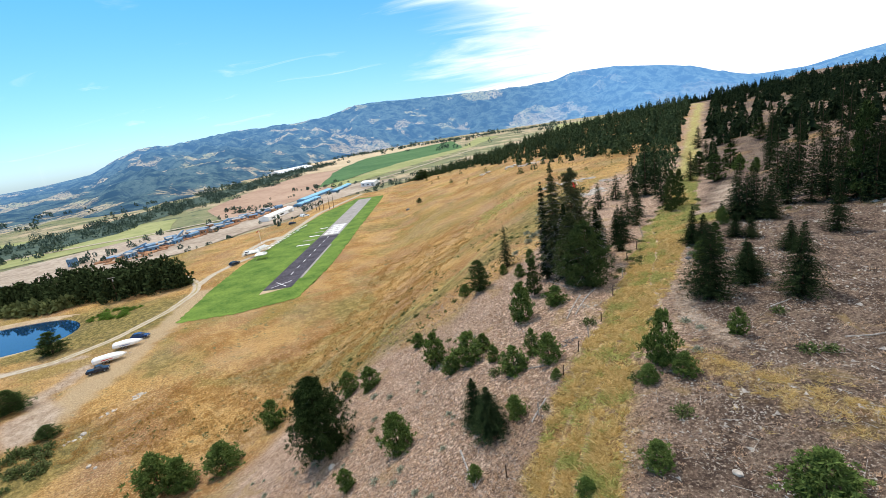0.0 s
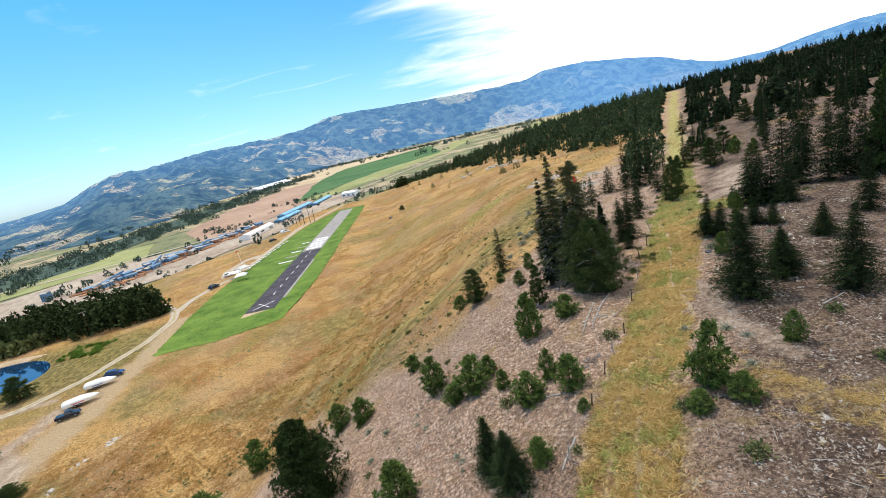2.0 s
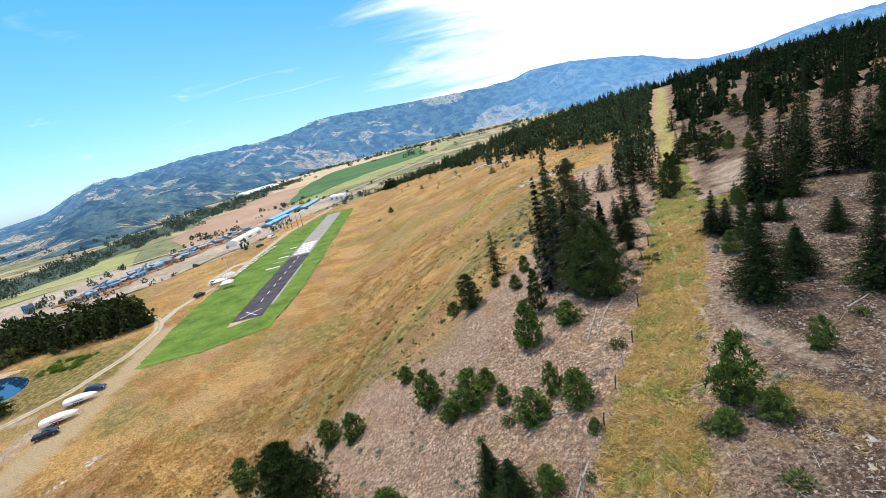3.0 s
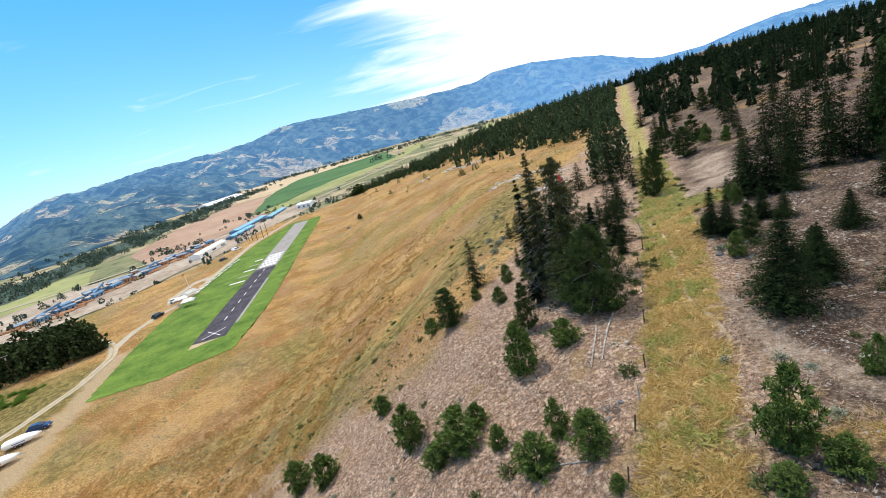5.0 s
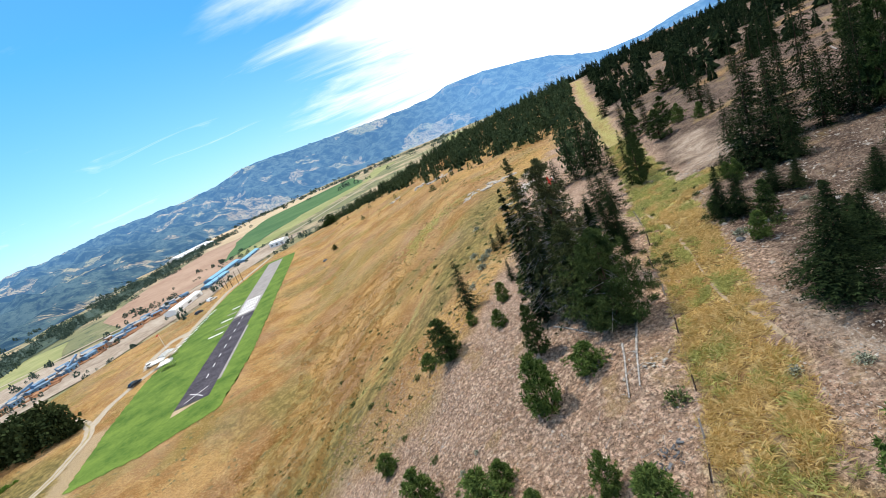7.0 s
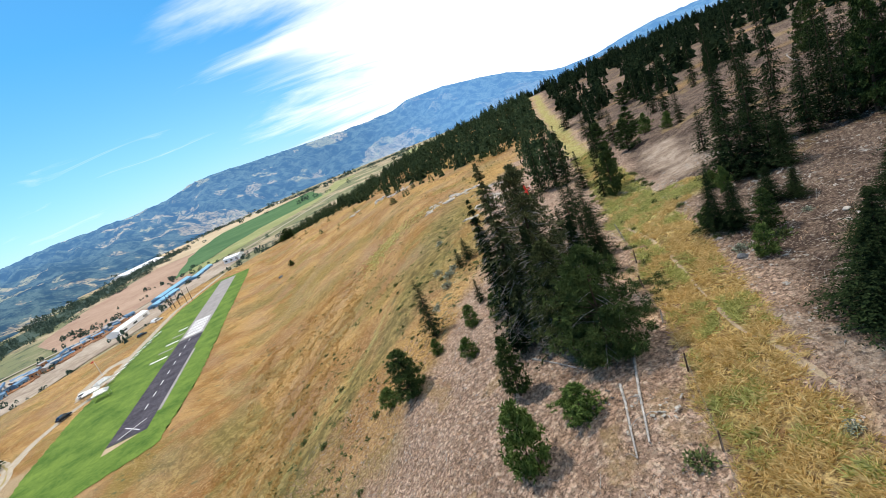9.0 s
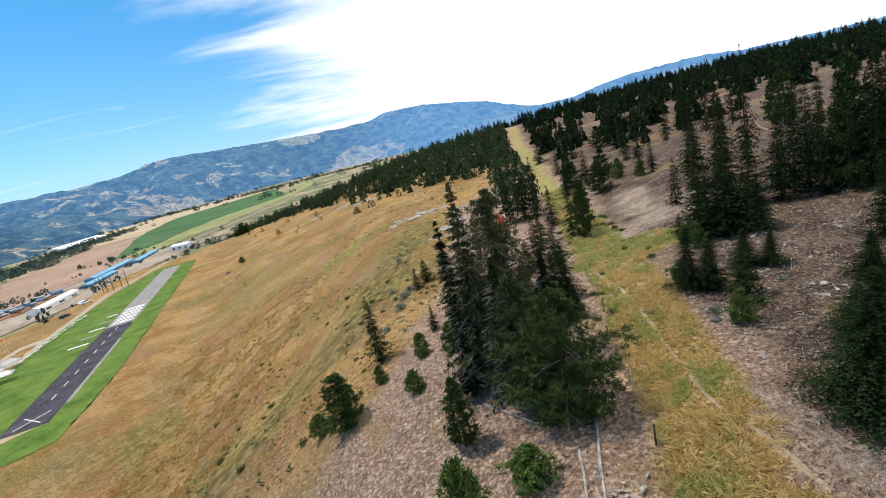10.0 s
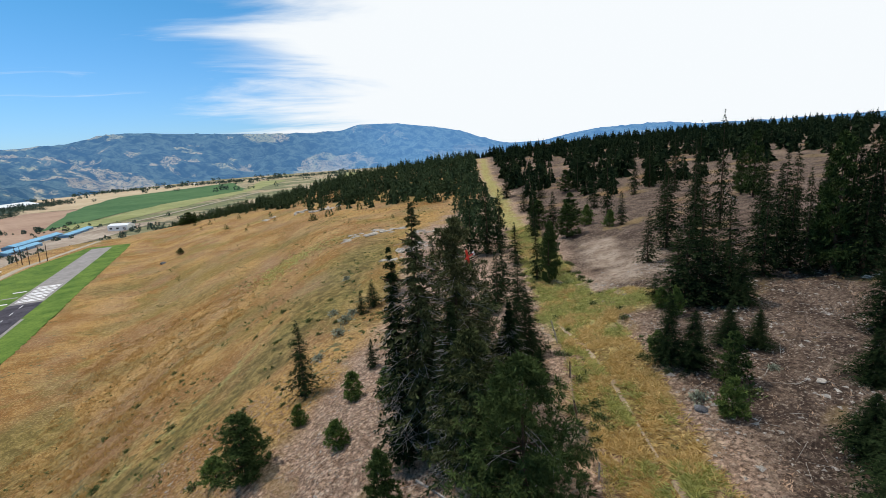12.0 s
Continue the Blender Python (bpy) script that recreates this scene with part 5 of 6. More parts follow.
    blades("bunchgrass", np.stack([x, y], -1), rng.uniform(0.12, 0.3, len(x)), BUNCH, "small dry bunchgrass tufts on bare slope", 63, 6, 0.8, downhill(x, y) * 0.8, 0.085, 0.2)
    # the golden field below
    y = 50 + 110 * rng.random(90000) ** 1.3
    x = rng.uniform(-95, 14, len(y))
    keep = (land(x, y) > 15.2) & (land(x, y) < 27) & (y > 56 + 3.2 * np.maximum(0, x + 8)) & (waves(x, y, 12, 75) + 0.6 * waves(x, y, 4, 175) + rng.normal(0, 0.35, len(x)) > 0.05)
    x, y = x[keep], y[keep]
    blades("field_grass", np.stack([x, y], -1), rng.uniform(0.25, 0.6, len(x)), FIELD_STRAW, "knee-high golden field grass", 64, 6, 1.1, None, 0.06)


grass()


# ---------------------------------------------------------------- vehicles and the flying field
def wheel(parent, x, y, r=0.34, w=0.22):
    bm = bmesh.new()
    bmesh.ops.create_cone(bm, cap_ends=True, segments=16, radius1=r, radius2=r, depth=w, matrix=pose(x, y, r, 90))
    ob = part("wheel", bm, RUBBER, parent)
    bm = bmesh.new()
    bmesh.ops.create_cone(bm, cap_ends=True, segments=12, radius1=r * 0.58, radius2=r * 0.5, depth=w * 1.06, matrix=pose(x, y, r, 90))
    part("rim", bm, METAL, ob)


def profile(bm, outline, half, taper=1.0):
    """A shape drawn from the side and given a width; the top may be narrower."""
    zs = [z for _, z in outline]
    lo, hi = min(zs), max(zs)
    ring = []
    for s in (-1, 1):
        ring.append([bm.verts.new((x, s * half * (1 - (1 - taper) * (z - lo) / (hi - lo)), z)) for x, z in outline])
    a, b = ring
    bm.faces.new(a)
    bm.faces.new(b[::-1])
    for k in range(len(outline)):
        bm.faces.new((a[k - 1], b[k - 1], b[k], a[k]))
    bmesh.ops.recalc_face_normals(bm, faces=bm.faces[:])
    return bm


def car(name, x, y, heading, material, label, category="car", pickup=False, size=1.0):
    ob = thing(name, pose(x, y, ground_z(x, y) + 0.12, 0, 0, heading) @ Matrix.Scale(size, 4), label, category)
    bm = profile(bmesh.new(), [(-2.35, 0.35), (-2.4, 0.85), (-2.2, 1.0), (1.0, 1.02), (2.2, 0.88), (2.4, 0.65), (2.35, 0.35)], 0.9, 0.93)
    bmesh.ops.bevel(bm, geom=bm.edges[:], offset=0.05, segments=1, affect="EDGES")
    part("body", bm, material, ob)
    cab = [(-0.5, 1.0), (-0.3, 1.62), (0.55, 1.66), (1.15, 1.0)] if pickup else [(-2.0, 1.0), (-1.6, 1.55), (0.3, 1.62), (1.15, 1.0)]
    part("cabin", profile(bmesh.new(), cab, 0.8, 0.82), material, ob)
    glass = [(x0 * 0.93 + 0.02, z) for x0, z in [(cab[0][0], 1.06), (cab[1][0], 1.5), (cab[2][0], 1.52), (cab[3][0] - 0.1, 1.06)]]
    part("window", profile(bmesh.new(), glass, 0.83, 0.86), GLASS, ob)
    bm = bmesh.new()
    box(bm, (1.0, 0, 1.32), (0.06, 1.2, 0.5), pose(0, 0, 0, 0, -42))
    part("windscreen", bm, GLASS, ob)
    for sx in (-1.45, 1.5):
        for sy in (-0.82, 0.82):
            wheel(ob, sx, sy)
    for sy in (-0.65, 0.65):
        bm = bmesh.new()
        box(bm, (2.38, sy, 0.72), (0.06, 0.3, 0.14), None, 0.015)
        part("headlight", bm, WHITE, ob)
    return ob


def trailer(x, y, heading, length, stripe, label):
    """Low, sleek and pointed in front, on two axles."""
    ob = thing("travel_trailer", pose(x, y, ground_z(x, y) + 0.08, 0, 0, heading), label, "trailer", "parked trailers")
    h = length / 2
    bm = bmesh.new()
    rings = []
    for px, half, low, top in ((-h, 0.9, 0.6, 1.6), (-h + 0.5, 1.15, 0.5, 1.9), (0, 1.22, 0.5, 2.0), (h - 2, 1.12, 0.55, 1.8), (h - 0.8, 0.75, 0.7, 1.5), (h, 0.12, 0.95, 1.15)):
        edge = low + 0.62 * (top - low)
        rings.append([bm.verts.new((px, *c)) for c in ((-half * 0.85, low), (-half, low + 0.25), (-half, edge), (-half * 0.6, top - 0.12), (0, top),
                                                       (half * 0.6, top - 0.12), (half, edge), (half, low + 0.25), (half * 0.85, low))])
    for r0, r1 in zip(rings, rings[1:]):
        for k in range(9):
            bm.faces.new((r0[k - 1], r0[k], r1[k], r1[k - 1]))
    bm.faces.new(rings[0])
    bm.faces.new(rings[-1])
    bmesh.ops.recalc_face_normals(bm, faces=bm.faces[:])
    part("body", bm, WHITE, ob, "white moulded trailer body")
    for sy in (-1.2, 1.2):
        bm = bmesh.new()
        box(bm, (-0.5, sy, 1.0), (length * 0.34, 0.04, 0.2), None, 0.01)
        part("stripe", bm, stripe, ob)
    for ax in (-0.9, 0.0):
        for sy in (-1.05, 1.05):
            wheel(ob, ax - 0.4, sy, 0.36)
    part("tow_bar", tube(bmesh.new(), [(h - 0.6, 0, 0.9), (h + 0.9, 0, 0.55)], [0.06, 0.05], 6), METAL, ob)
    part("jack", tube(bmesh.new(), [(h + 0.5, 0, 0), (h + 0.5, 0, 0.8)], [0.04, 0.04], 6), METAL, ob)
    return ob


trailer(-105.6, 95.0, 37, 7.4, RED, "low pointed white trailer with a red stripe on dusty ground")
trailer(-107.6, 103.2, 30, 7.0, BLUE_STRIPE, "low white trailer with a blue stripe beside the blue car")
car("pickup_truck", -103.6, 89.2, 32, CAR_DARK, "black pickup truck parked on pale dirt", "pickup", True)
car("car", -108.2, 108.2, 14, CAR_BLUE, "dark blue car parked behind the trailers")
car("car", -124.4, 182.0, 70, CAR_DARK, "dark car on the field road")
car("car", -127.5, 199.5, 25, WHITE, "white car beside the flying field tents")
car("car", -139.5, 271.0, 60, CAR_DARK, "dark car on the gravel beyond the tents")
car("van", -141.5, 295.0, 50, WHITE, "white van at the far edge of the field", "van", size=1.15)
car("van", -144.5, 299.0, 50, WHITE, "pale van parked beside another", "van", size=1.15)


def canopy(x, y, w, d, heading, label):
    ob = thing("canopy_tent", pose(x, y, ground_z(x, y) + 0.05, 0, 0, heading), label, "tent", "tents at the field")
    for sx in (-1, 1):
        for sy in (-1, 1):
            part("pole", tube(bmesh.new(), [(sx * w / 2.1, sy * d / 2.1, 0), (sx * w / 2.1, sy * d / 2.1, 2.2)], [0.04, 0.04], 6), METAL, ob)
    bm = bmesh.new()
    a = [bm.verts.new((sx * w / 2, sy * d / 2, 2.15)) for sx, sy in ((-1, -1), (1, -1), (1, 1), (-1, 1))]
    lo = [bm.verts.new((v.co.x, v.co.y, 1.9)) for v in a]
    t = [bm.verts.new((sx * w * 0.28, 0, 3.1)) for sx in (-1, 1)]
    for f in ((a[0], a[1], t[1], t[0]), (a[1], a[2], t[1]), (a[2], a[3], t[0], t[1]), (a[3], a[0], t[0])):
        bm.faces.new(f)
    for k in range(4):
        bm.faces.new((lo[k - 1], lo[k], a[k], a[k - 1]))
    bmesh.ops.solidify(bm, geom=bm.faces[:], thickness=0.03)
    part("roof", bm, WHITE, ob)
    return ob


canopy(-114.5, 187.5, 5, 4.5, 20, "white peaked canopy tent at the grass edge")
canopy(-121.0, 193.5, 5.5, 3.5, 20, "long white canopy tent beside parked cars")
canopy(-121.5, 201.5, 6, 4, 72, "large white shelter roof by the gravel")


def bench(x, y, heading):
    ob = thing("work_table", pose(x, y, ground_z(x, y) + 0.05, 0, 0, heading), "small white model-starting table on the grass", "table", "tables beside the runway")
    bm = bmesh.new()
    box(bm, (0, 0, 0.9), (2.0, 1.0, 0.08), None, 0.01)
    part("tabletop", bm, WHITE, ob)
    for sx in (-0.85, 0.85):
        for sy in (-0.4, 0.4):
            bm = bmesh.new()
            box(bm, (sx, sy, 0.43), (0.08, 0.08, 0.86))
            part("leg", bm, DEADWOOD, ob)
    return ob


first_table = bench(-119.6, 204, 70)
for k in range(11):
    tx, ty = -119.9 - 0.35 * k + 0.5 * math.sin(k * 2.1), 208.5 + 4.6 * k
    copy_thing(first_table, pose(tx, ty, ground_z(tx, ty) + 0.05, 0, 0, 70 + 14 * math.sin(k * 3.3)))



def windsock():
    ob = thing("windsock", pose(-133, 221, ground_z(-133, 221)), "white windsock pole by the shelter", "windsock")
    part("pole", tube(bmesh.new(), [(0, 0, -0.2), (0, 0, 7)], [0.09, 0.05]), WHITE, ob)
    part("sock", tube(bmesh.new(), [(0, 0, 6.8), (-0.8, 0.3, 6.7), (-1.8, 0.7, 6.2)], [0.3, 0.25, 0.14]), RED, ob, "small orange-red fabric sock")


windsock()


def pole(x, y, lean):
    ob = thing("utility_pole", pose(x, y, ground_z(x, y), lean, lean), "leaning brown wooden pole beyond the runway", "pole", "poles beyond the runway")
    part("shaft", tube(bmesh.new(), [(0, 0, -0.5), (0, 0, 9)], [0.2, 0.14]), BARK, ob)
    return ob


def line_pole(x, y):
    ob = thing("utility_pole", pose(x, y, ground_z(x, y), 0, 0, 35), "tall wooden utility pole with a crossarm by the pond", "pole")
    part("shaft", tube(bmesh.new(), [(0, 0, -0.5), (0, 0, 9.5)], [0.17, 0.12]), BARK, ob)
    bm = bmesh.new()
    box(bm, (0, 0, 9.1), (2.4, 0.12, 0.14))
    part("crossarm", bm, DEADWOOD, ob)
    part("transformer", tube(bmesh.new(), [(0.3, 0, 7.7), (0.3, 0, 8.5)], [0.22, 0.22], 10), METAL, ob)


line_pole(-154.2, 150)
for k, (px, py) in enumerate(((-144, 320), (-139, 314), (-135, 312), (-132, 315), (-130, 318))):
    pole(px, py, 2 + k)


# ---------------------------------------------------------------- sawmill and houses in the valley
def shed(name, x, y, w, d, h, heading, wall, roof, label, category, z=-25.0, windows=3, group=""):
    ob = thing(name, pose(x, y, z, 0, 0, heading), label, category, group)
    bm = profile(bmesh.new(), [(-w / 2, 0), (-w / 2, h), (w / 2, h), (w / 2, 0)], d / 2)
    part("wall", bm, wall, ob)
    bm = bmesh.new()
    e, t = 0.4, h + 0.28 * d / 2 + 0.15
    v = [bm.verts.new(c) for c in ((-w / 2 - e, -d / 2 - e, h - 0.1), (w / 2 + e, -d / 2 - e, h - 0.1), (w / 2 + e, 0, t), (-w / 2 - e, 0, t),
                                   (w / 2 + e, d / 2 + e, h - 0.1), (-w / 2 - e, d / 2 + e, h - 0.1))]
    bm.faces.new((v[0], v[1], v[2], v[3]))
    bm.faces.new((v[3], v[2], v[4], v[5]))
    bm.faces.new((v[0], v[3], v[5]))
    bm.faces.new((v[1], v[4], v[2]))
    bm.faces.new((v[0], v[5], v[4], v[1]))
    bmesh.ops.recalc_face_normals(bm, faces=bm.faces[:])
    part("roof", bm, roof, ob)
    for k in range(windows):
        bm = bmesh.new()
        box(bm, (-w / 2 + w * (k + 0.5) / windows, -d / 2, h * 0.5), (w / windows * 0.4, 0.12, h * 0.3))
        part("window", bm, GLASS, ob)
    bm = bmesh.new()
    box(bm, (w * 0.36, -d / 2 - 0.02, h * 0.3), (w * 0.12, 0.12, h * 0.6))
    part("door", bm, ROOF_GREY, ob)
    return ob


def conveyor(x, y, length, heading, rise):
    ob = thing("conveyor", pose(x, y, -25, 0, 0, heading), "blue steel conveyor bridge in the sawmill yard", "conveyor", "sawmill conveyors")
    bm = bmesh.new()
    box(bm, (0, 0, 4 + rise / 2), (math.hypot(length, rise), 1.8, 1.6), pose(0, 0, 0, 0, -math.degrees(math.atan2(rise, length))))
    part("gallery", bm, MILL_BLUE, ob)
    for k in range(4):
        s = -0.5 + (k + 0.5) / 4
        bm = bmesh.new()
        box(bm, (s * length, 0, (4 + rise * (s + 0.5)) / 2), (0.7, 1.6, 4 + rise * (s + 0.5)))
        part("leg", bm, ROOF_GREY, ob)


for k, (sx, sy, w, d, h, a) in enumerate(((-405, 425, 16, 9, 7, 80), (-398, 446, 14, 8, 11, 75), (-392, 470, 18, 9, 6, 85), (-385, 500, 20, 9, 8, 80), (-380, 535, 26, 10, 6, 85),
                                          (-376, 580, 24, 10, 7, 85), (-462, 412, 9, 9, 13, 10), (-322, 690, 70, 16, 6, 88), (-338, 760, 110, 18, 7, 88), (-318, 830, 90, 16, 6, 92))):
    shed("sawmill_shed", sx, sy, w * (0.7 if k < 7 else 1), d * 0.8, h * 0.65, a, MILL_BLUE if k != 4 else ROOF_GREY, MILL_BLUE if k in (1, 3, 5) else BLUE_STEEL if k in (7, 8, 9) else ROOF_GREY, "blue steel sawmill building in a dusty yard", "mill building", group="sawmill buildings")
shed("long_shed", -319.5, 585, 70, 14, 6, 89, WHITE, WHITE, "long low white roofed lumber shed", "shed")
shed("barn", -258, 820, 30, 16, 8, -20, WHITE, WHITE, "white barn beyond the runway", "barn")
shed("greenhouse", -845, 1730, 210, 60, 5, 80, WHITE, WHITE, "white greenhouse roofs in the far fields", "greenhouse")
conveyor(-409, 438, 24, 60, 5)
conveyor(-393, 486, 26, 100, 6)
conveyor(-382, 556, 24, 75, 4)


def stack(x, y, w, d, h, heading):
    ob = thing("lumber_stack", pose(x, y, -25, 0, 0, heading), "long stack of red-brown logs in the mill yard", "log pile", "log stacks")
    for k in range(4):
        bm = bmesh.new()
        tube(bm, [(-w / 2, -d / 2 + d * (k + 0.5) / 4, h / 2), (w / 2, -d / 2 + d * (k + 0.5) / 4, h / 2)], [h * 0.55, h * 0.5], 8)
        part("log", bm, RUST, ob)


rng_m = random.Random(21)
for k in range(120):
    s = k / 120
    stack(-412 + 50 * s + rng_m.uniform(-22, 24), 405 + 265 * s + rng_m.uniform(-10, 12), rng_m.uniform(7, 16), rng_m.uniform(3, 6), rng_m.uniform(1.4, 2.6), rng_m.uniform(0, 90))
for k in range(72):
    s = k / 72
    shed("sawmill_shed", -412 + 48 * s + rng_m.uniform(-16, 16), 415 + 250 * s + rng_m.uniform(-8, 12), rng_m.uniform(5, 13), rng_m.uniform(4, 7), rng_m.uniform(2.5, 6), rng_m.uniform(0, 90),
         MILL_BLUE if k % 3 else RUST, ROOF_GREY if k % 2 else MILL_BLUE, "small steel sawmill outbuilding among log stacks", "mill building", windows=2, group="sawmill outbuildings")

rng_h = random.Random(7)
for k in range(26):
    hx, hy = -1050 + 34 * k + rng_h.uniform(-30, 30), 2500 + 9 * k + rng_h.uniform(-60, 60)
    shed("house", hx, hy, rng_h.uniform(12, 22), rng_h.uniform(9, 13), rng_h.uniform(4, 7), rng_h.uniform(0, 180), WHITE if k % 3 else ROOF_GREY, ROOF_GREY if k % 2 else WHITE,
         "small pale valley house among trees", "house", windows=2, group="houses across the valley")


# ---------------------------------------------------------------- the knoll: fence, logs, stones, bushes
def wire_fence():
    ob = thing("wire_fence", pose(0, 0, 0), "sagging wire fence on weathered grey posts along the strip", "fence")
    spots = [(-2.4, 23.4), (-0.2, 27.6), (1.8, 31.0), (3.2, 33.6), (4.3, 35.6), (5.8, 38.5), (7.6, 42.7), (9.4, 47.2), (10.9, 51.2), (12.6, 54.6), (14.6, 59.4)]
    tops = []
    rngf = random.Random(3)
    for k, (x, y) in enumerate(spots):
        z, h = ground_z(x, y), rngf.uniform(0.85, 1.1)
        lx, ly = rngf.uniform(-0.12, 0.12), rngf.uniform(-0.12, 0.12)
        if k == 10:
            lx, ly, h = -0.45, 0.1, 1.7
        part("post", tube(bmesh.new(), [(x, y, z - 0.2), (x + lx * 0.5, y + ly * 0.5, z + h / 2), (x + lx, y + ly, z + h)], [0.05, 0.045, 0.04], 6), DEADWOOD if k % 3 == 1 or k == 10 else BARK, ob)
        tops.append((x + lx, y + ly, z + h))
    for drop in (0.1, 0.5):
        for (x0, y0, z0), (x1, y1, z1) in zip(tops, tops[1:]):
            pts = [(x0 + (x1 - x0) * s, y0 + (y1 - y0) * s, z0 + (z1 - z0) * s - drop - 0.35 * s * (1 - s)) for s in (0, 0.25, 0.5, 0.75, 1)]
            part("wire", tube(bmesh.new(), pts, [0.007] * 5, 4), WIRE, ob)


wire_fence()


def slab_pile(x0, y0, n, spread, material, label, seed):
    """Broken flat slabs thrown together."""
    rp = random.Random(seed)
    ob = thing("rock_pile", pose(x0, y0, ground_z(x0, y0)), label, "rock pile")
    for _ in range(n):
        px, py, s = rp.gauss(0, spread), rp.gauss(0, spread * 0.7), rp.uniform(0.05, 0.13)
        bm = bmesh.new()
        z = ground_z(x0 + px, y0 + py) - ground_z(x0, y0) + rp.uniform(0.0, 0.16)
        box(bm, (px, py, z), (s * rp.uniform(1.2, 2.6), s, s * 0.4), pose(0, 0, 0, rp.uniform(-30, 30), rp.uniform(-30, 30), rp.uniform(0, 180)), 0.015)
        part("slab", bm, material, ob)


slab_pile(3.0, 35.9, 34, 0.5, STONE_DARK, "heap of broken grey slabs and wood by the fence", 31)
slab_pile(5.2, 41.5, 26, 0.7, ROCK, "pale broken stones beside the fallen trunks", 32)
slab_pile(3.2, 44.3, 20, 0.5, STONE_DARK, "dark broken rock beside the young pine", 33)


def log(points, r0, r1, label, snags=3, seed=1):
    rl = random.Random(seed)
    ob = thing("fallen_log", pose(0, 0, 0), label, "log", "fallen logs")
    pts = []
    for (x0, y0), (x1, y1) in zip(points, points[1:]):
        for s in (0, 0.34, 0.67):
            pts.append((x0 + (x1 - x0) * s + rl.uniform(-0.05, 0.05), y0 + (y1 - y0) * s + rl.uniform(-0.05, 0.05)))
    pts.append(points[-1])
    n = len(pts) - 1
    r0, r1 = r0 * 0.7, r1 * 0.7
    path = [(x, y, ground_z(x, y) + r0 * 0.8) for x, y in pts]
    part("stem", tube(bmesh.new(), path, [r0 + (r1 - r0) * k / n for k in range(n + 1)], 8), DEADWOOD, ob)
    for _ in range(snags):
        k = rl.randrange(1, n + 1)
        x, y, z = path[k]
        a, d = rl.uniform(0, 6.28), rl.uniform(0.3, 0.9)
        part("branch", tube(bmesh.new(), [(x, y, z), (x + d * 0.5 * math.cos(a), y + d * 0.5 * math.sin(a), z + 0.2), (x + d * math.cos(a), y + d * math.sin(a), z + 0.15)], [r1 * 0.6, r1 * 0.4, r1 * 0.15], 5), DEADWOOD, ob)
    return ob


log([(4.9, 44.4), (3.1, 40.4)], 0.11, 0.06, "bleached fallen log on the bare knoll", 2, 1)
log([(7.4, 47.4), (5.6, 44.0), (3.9, 40.6)], 0.13, 0.07, "long bleached fallen trunk below the pines", 4, 2)
log([(-5.8, 27.8), (-4.4, 23.4)], 0.1, 0.06, "grey dead trunk with broken branches", 5, 3)
log([(0.4, 28.9), (-0.7, 27.2)], 0.09, 0.07, "short pale log by the fence", 0, 4)
log([(-0.9, 34.2), (0.9, 33.0)], 0.08, 0.04, "grey dead branch on the slope", 3, 5)
log([(2.5, 52.0), (4.4, 47.6)], 0.1, 0.05, "dark dead trunk leaning under the firs", 5, 6)
log([(17.5, 35.6), (19.4, 36.6)], 0.08, 0.05, "pale broken log under the fir", 2, 7)
log([(19.5, 30.6), (24.5, 31.5)], 0.08, 0.04, "dark thin log on the duff", 2, 8)
log([(62.0, 88.0), (68.0, 96.0)], 0.16, 0.1, "long grey log on the bald hill", 2, 9)


def stone(x, y, size, material, label, seed, flat=0.6):
    rs = random.Random(seed)
    bm = bmesh.new()
    bmesh.ops.create_icosphere(bm, subdivisions=2, radius=size)
    for v in bm.verts:
        k = 1 + 0.22 * noise.noise(v.co / size * 1.7 + Vector((seed * 3.1, 0, 0)))
        v.co = Vector((v.co.x * k * 1.25, v.co.y * k, v.co.z * k * flat))
    me = bpy.data.meshes.new("boulder")
    bm.to_mesh(me)
    bm.free()
    me.materials.append(material)
    ob = tagged(new("boulder", me), label, "rock", "stones on the hill")
    ob.matrix_basis = pose(x, y, ground_z(x, y) + size * flat * 0.3, rs.uniform(-12, 12), rs.uniform(-12, 12), rs.uniform(0, 360))
    return ob


# the dark stone at (16.2, 48.7) is added for a dark hollow beside sage
for k, (x, y, s, m) in enumerate(((8.7, 20.1, 0.22, STONE), (16.2, 48.7, 0.27, STONE_DARK), (22.4, 47.5, 0.22, STONE), (23.6, 74.4, 0.3, STONE),
                                  (14.4, 33.6, 0.24, STONE),
                                  (-20.5, 36.5, 0.35, STONE), (-82.5, 64.3, 0.5, STONE), (-72, 55, 0.4, STONE), (-70.4, 54.6, 0.3, STONE), (-63.2, 262.4, 1.1, STONE_DARK))):
    stone(x, y, s, m, ("dark grey stone shape half sunk in dry grass" if m is STONE_DARK else "pale weathered stone on dry ground"), 400 + k)


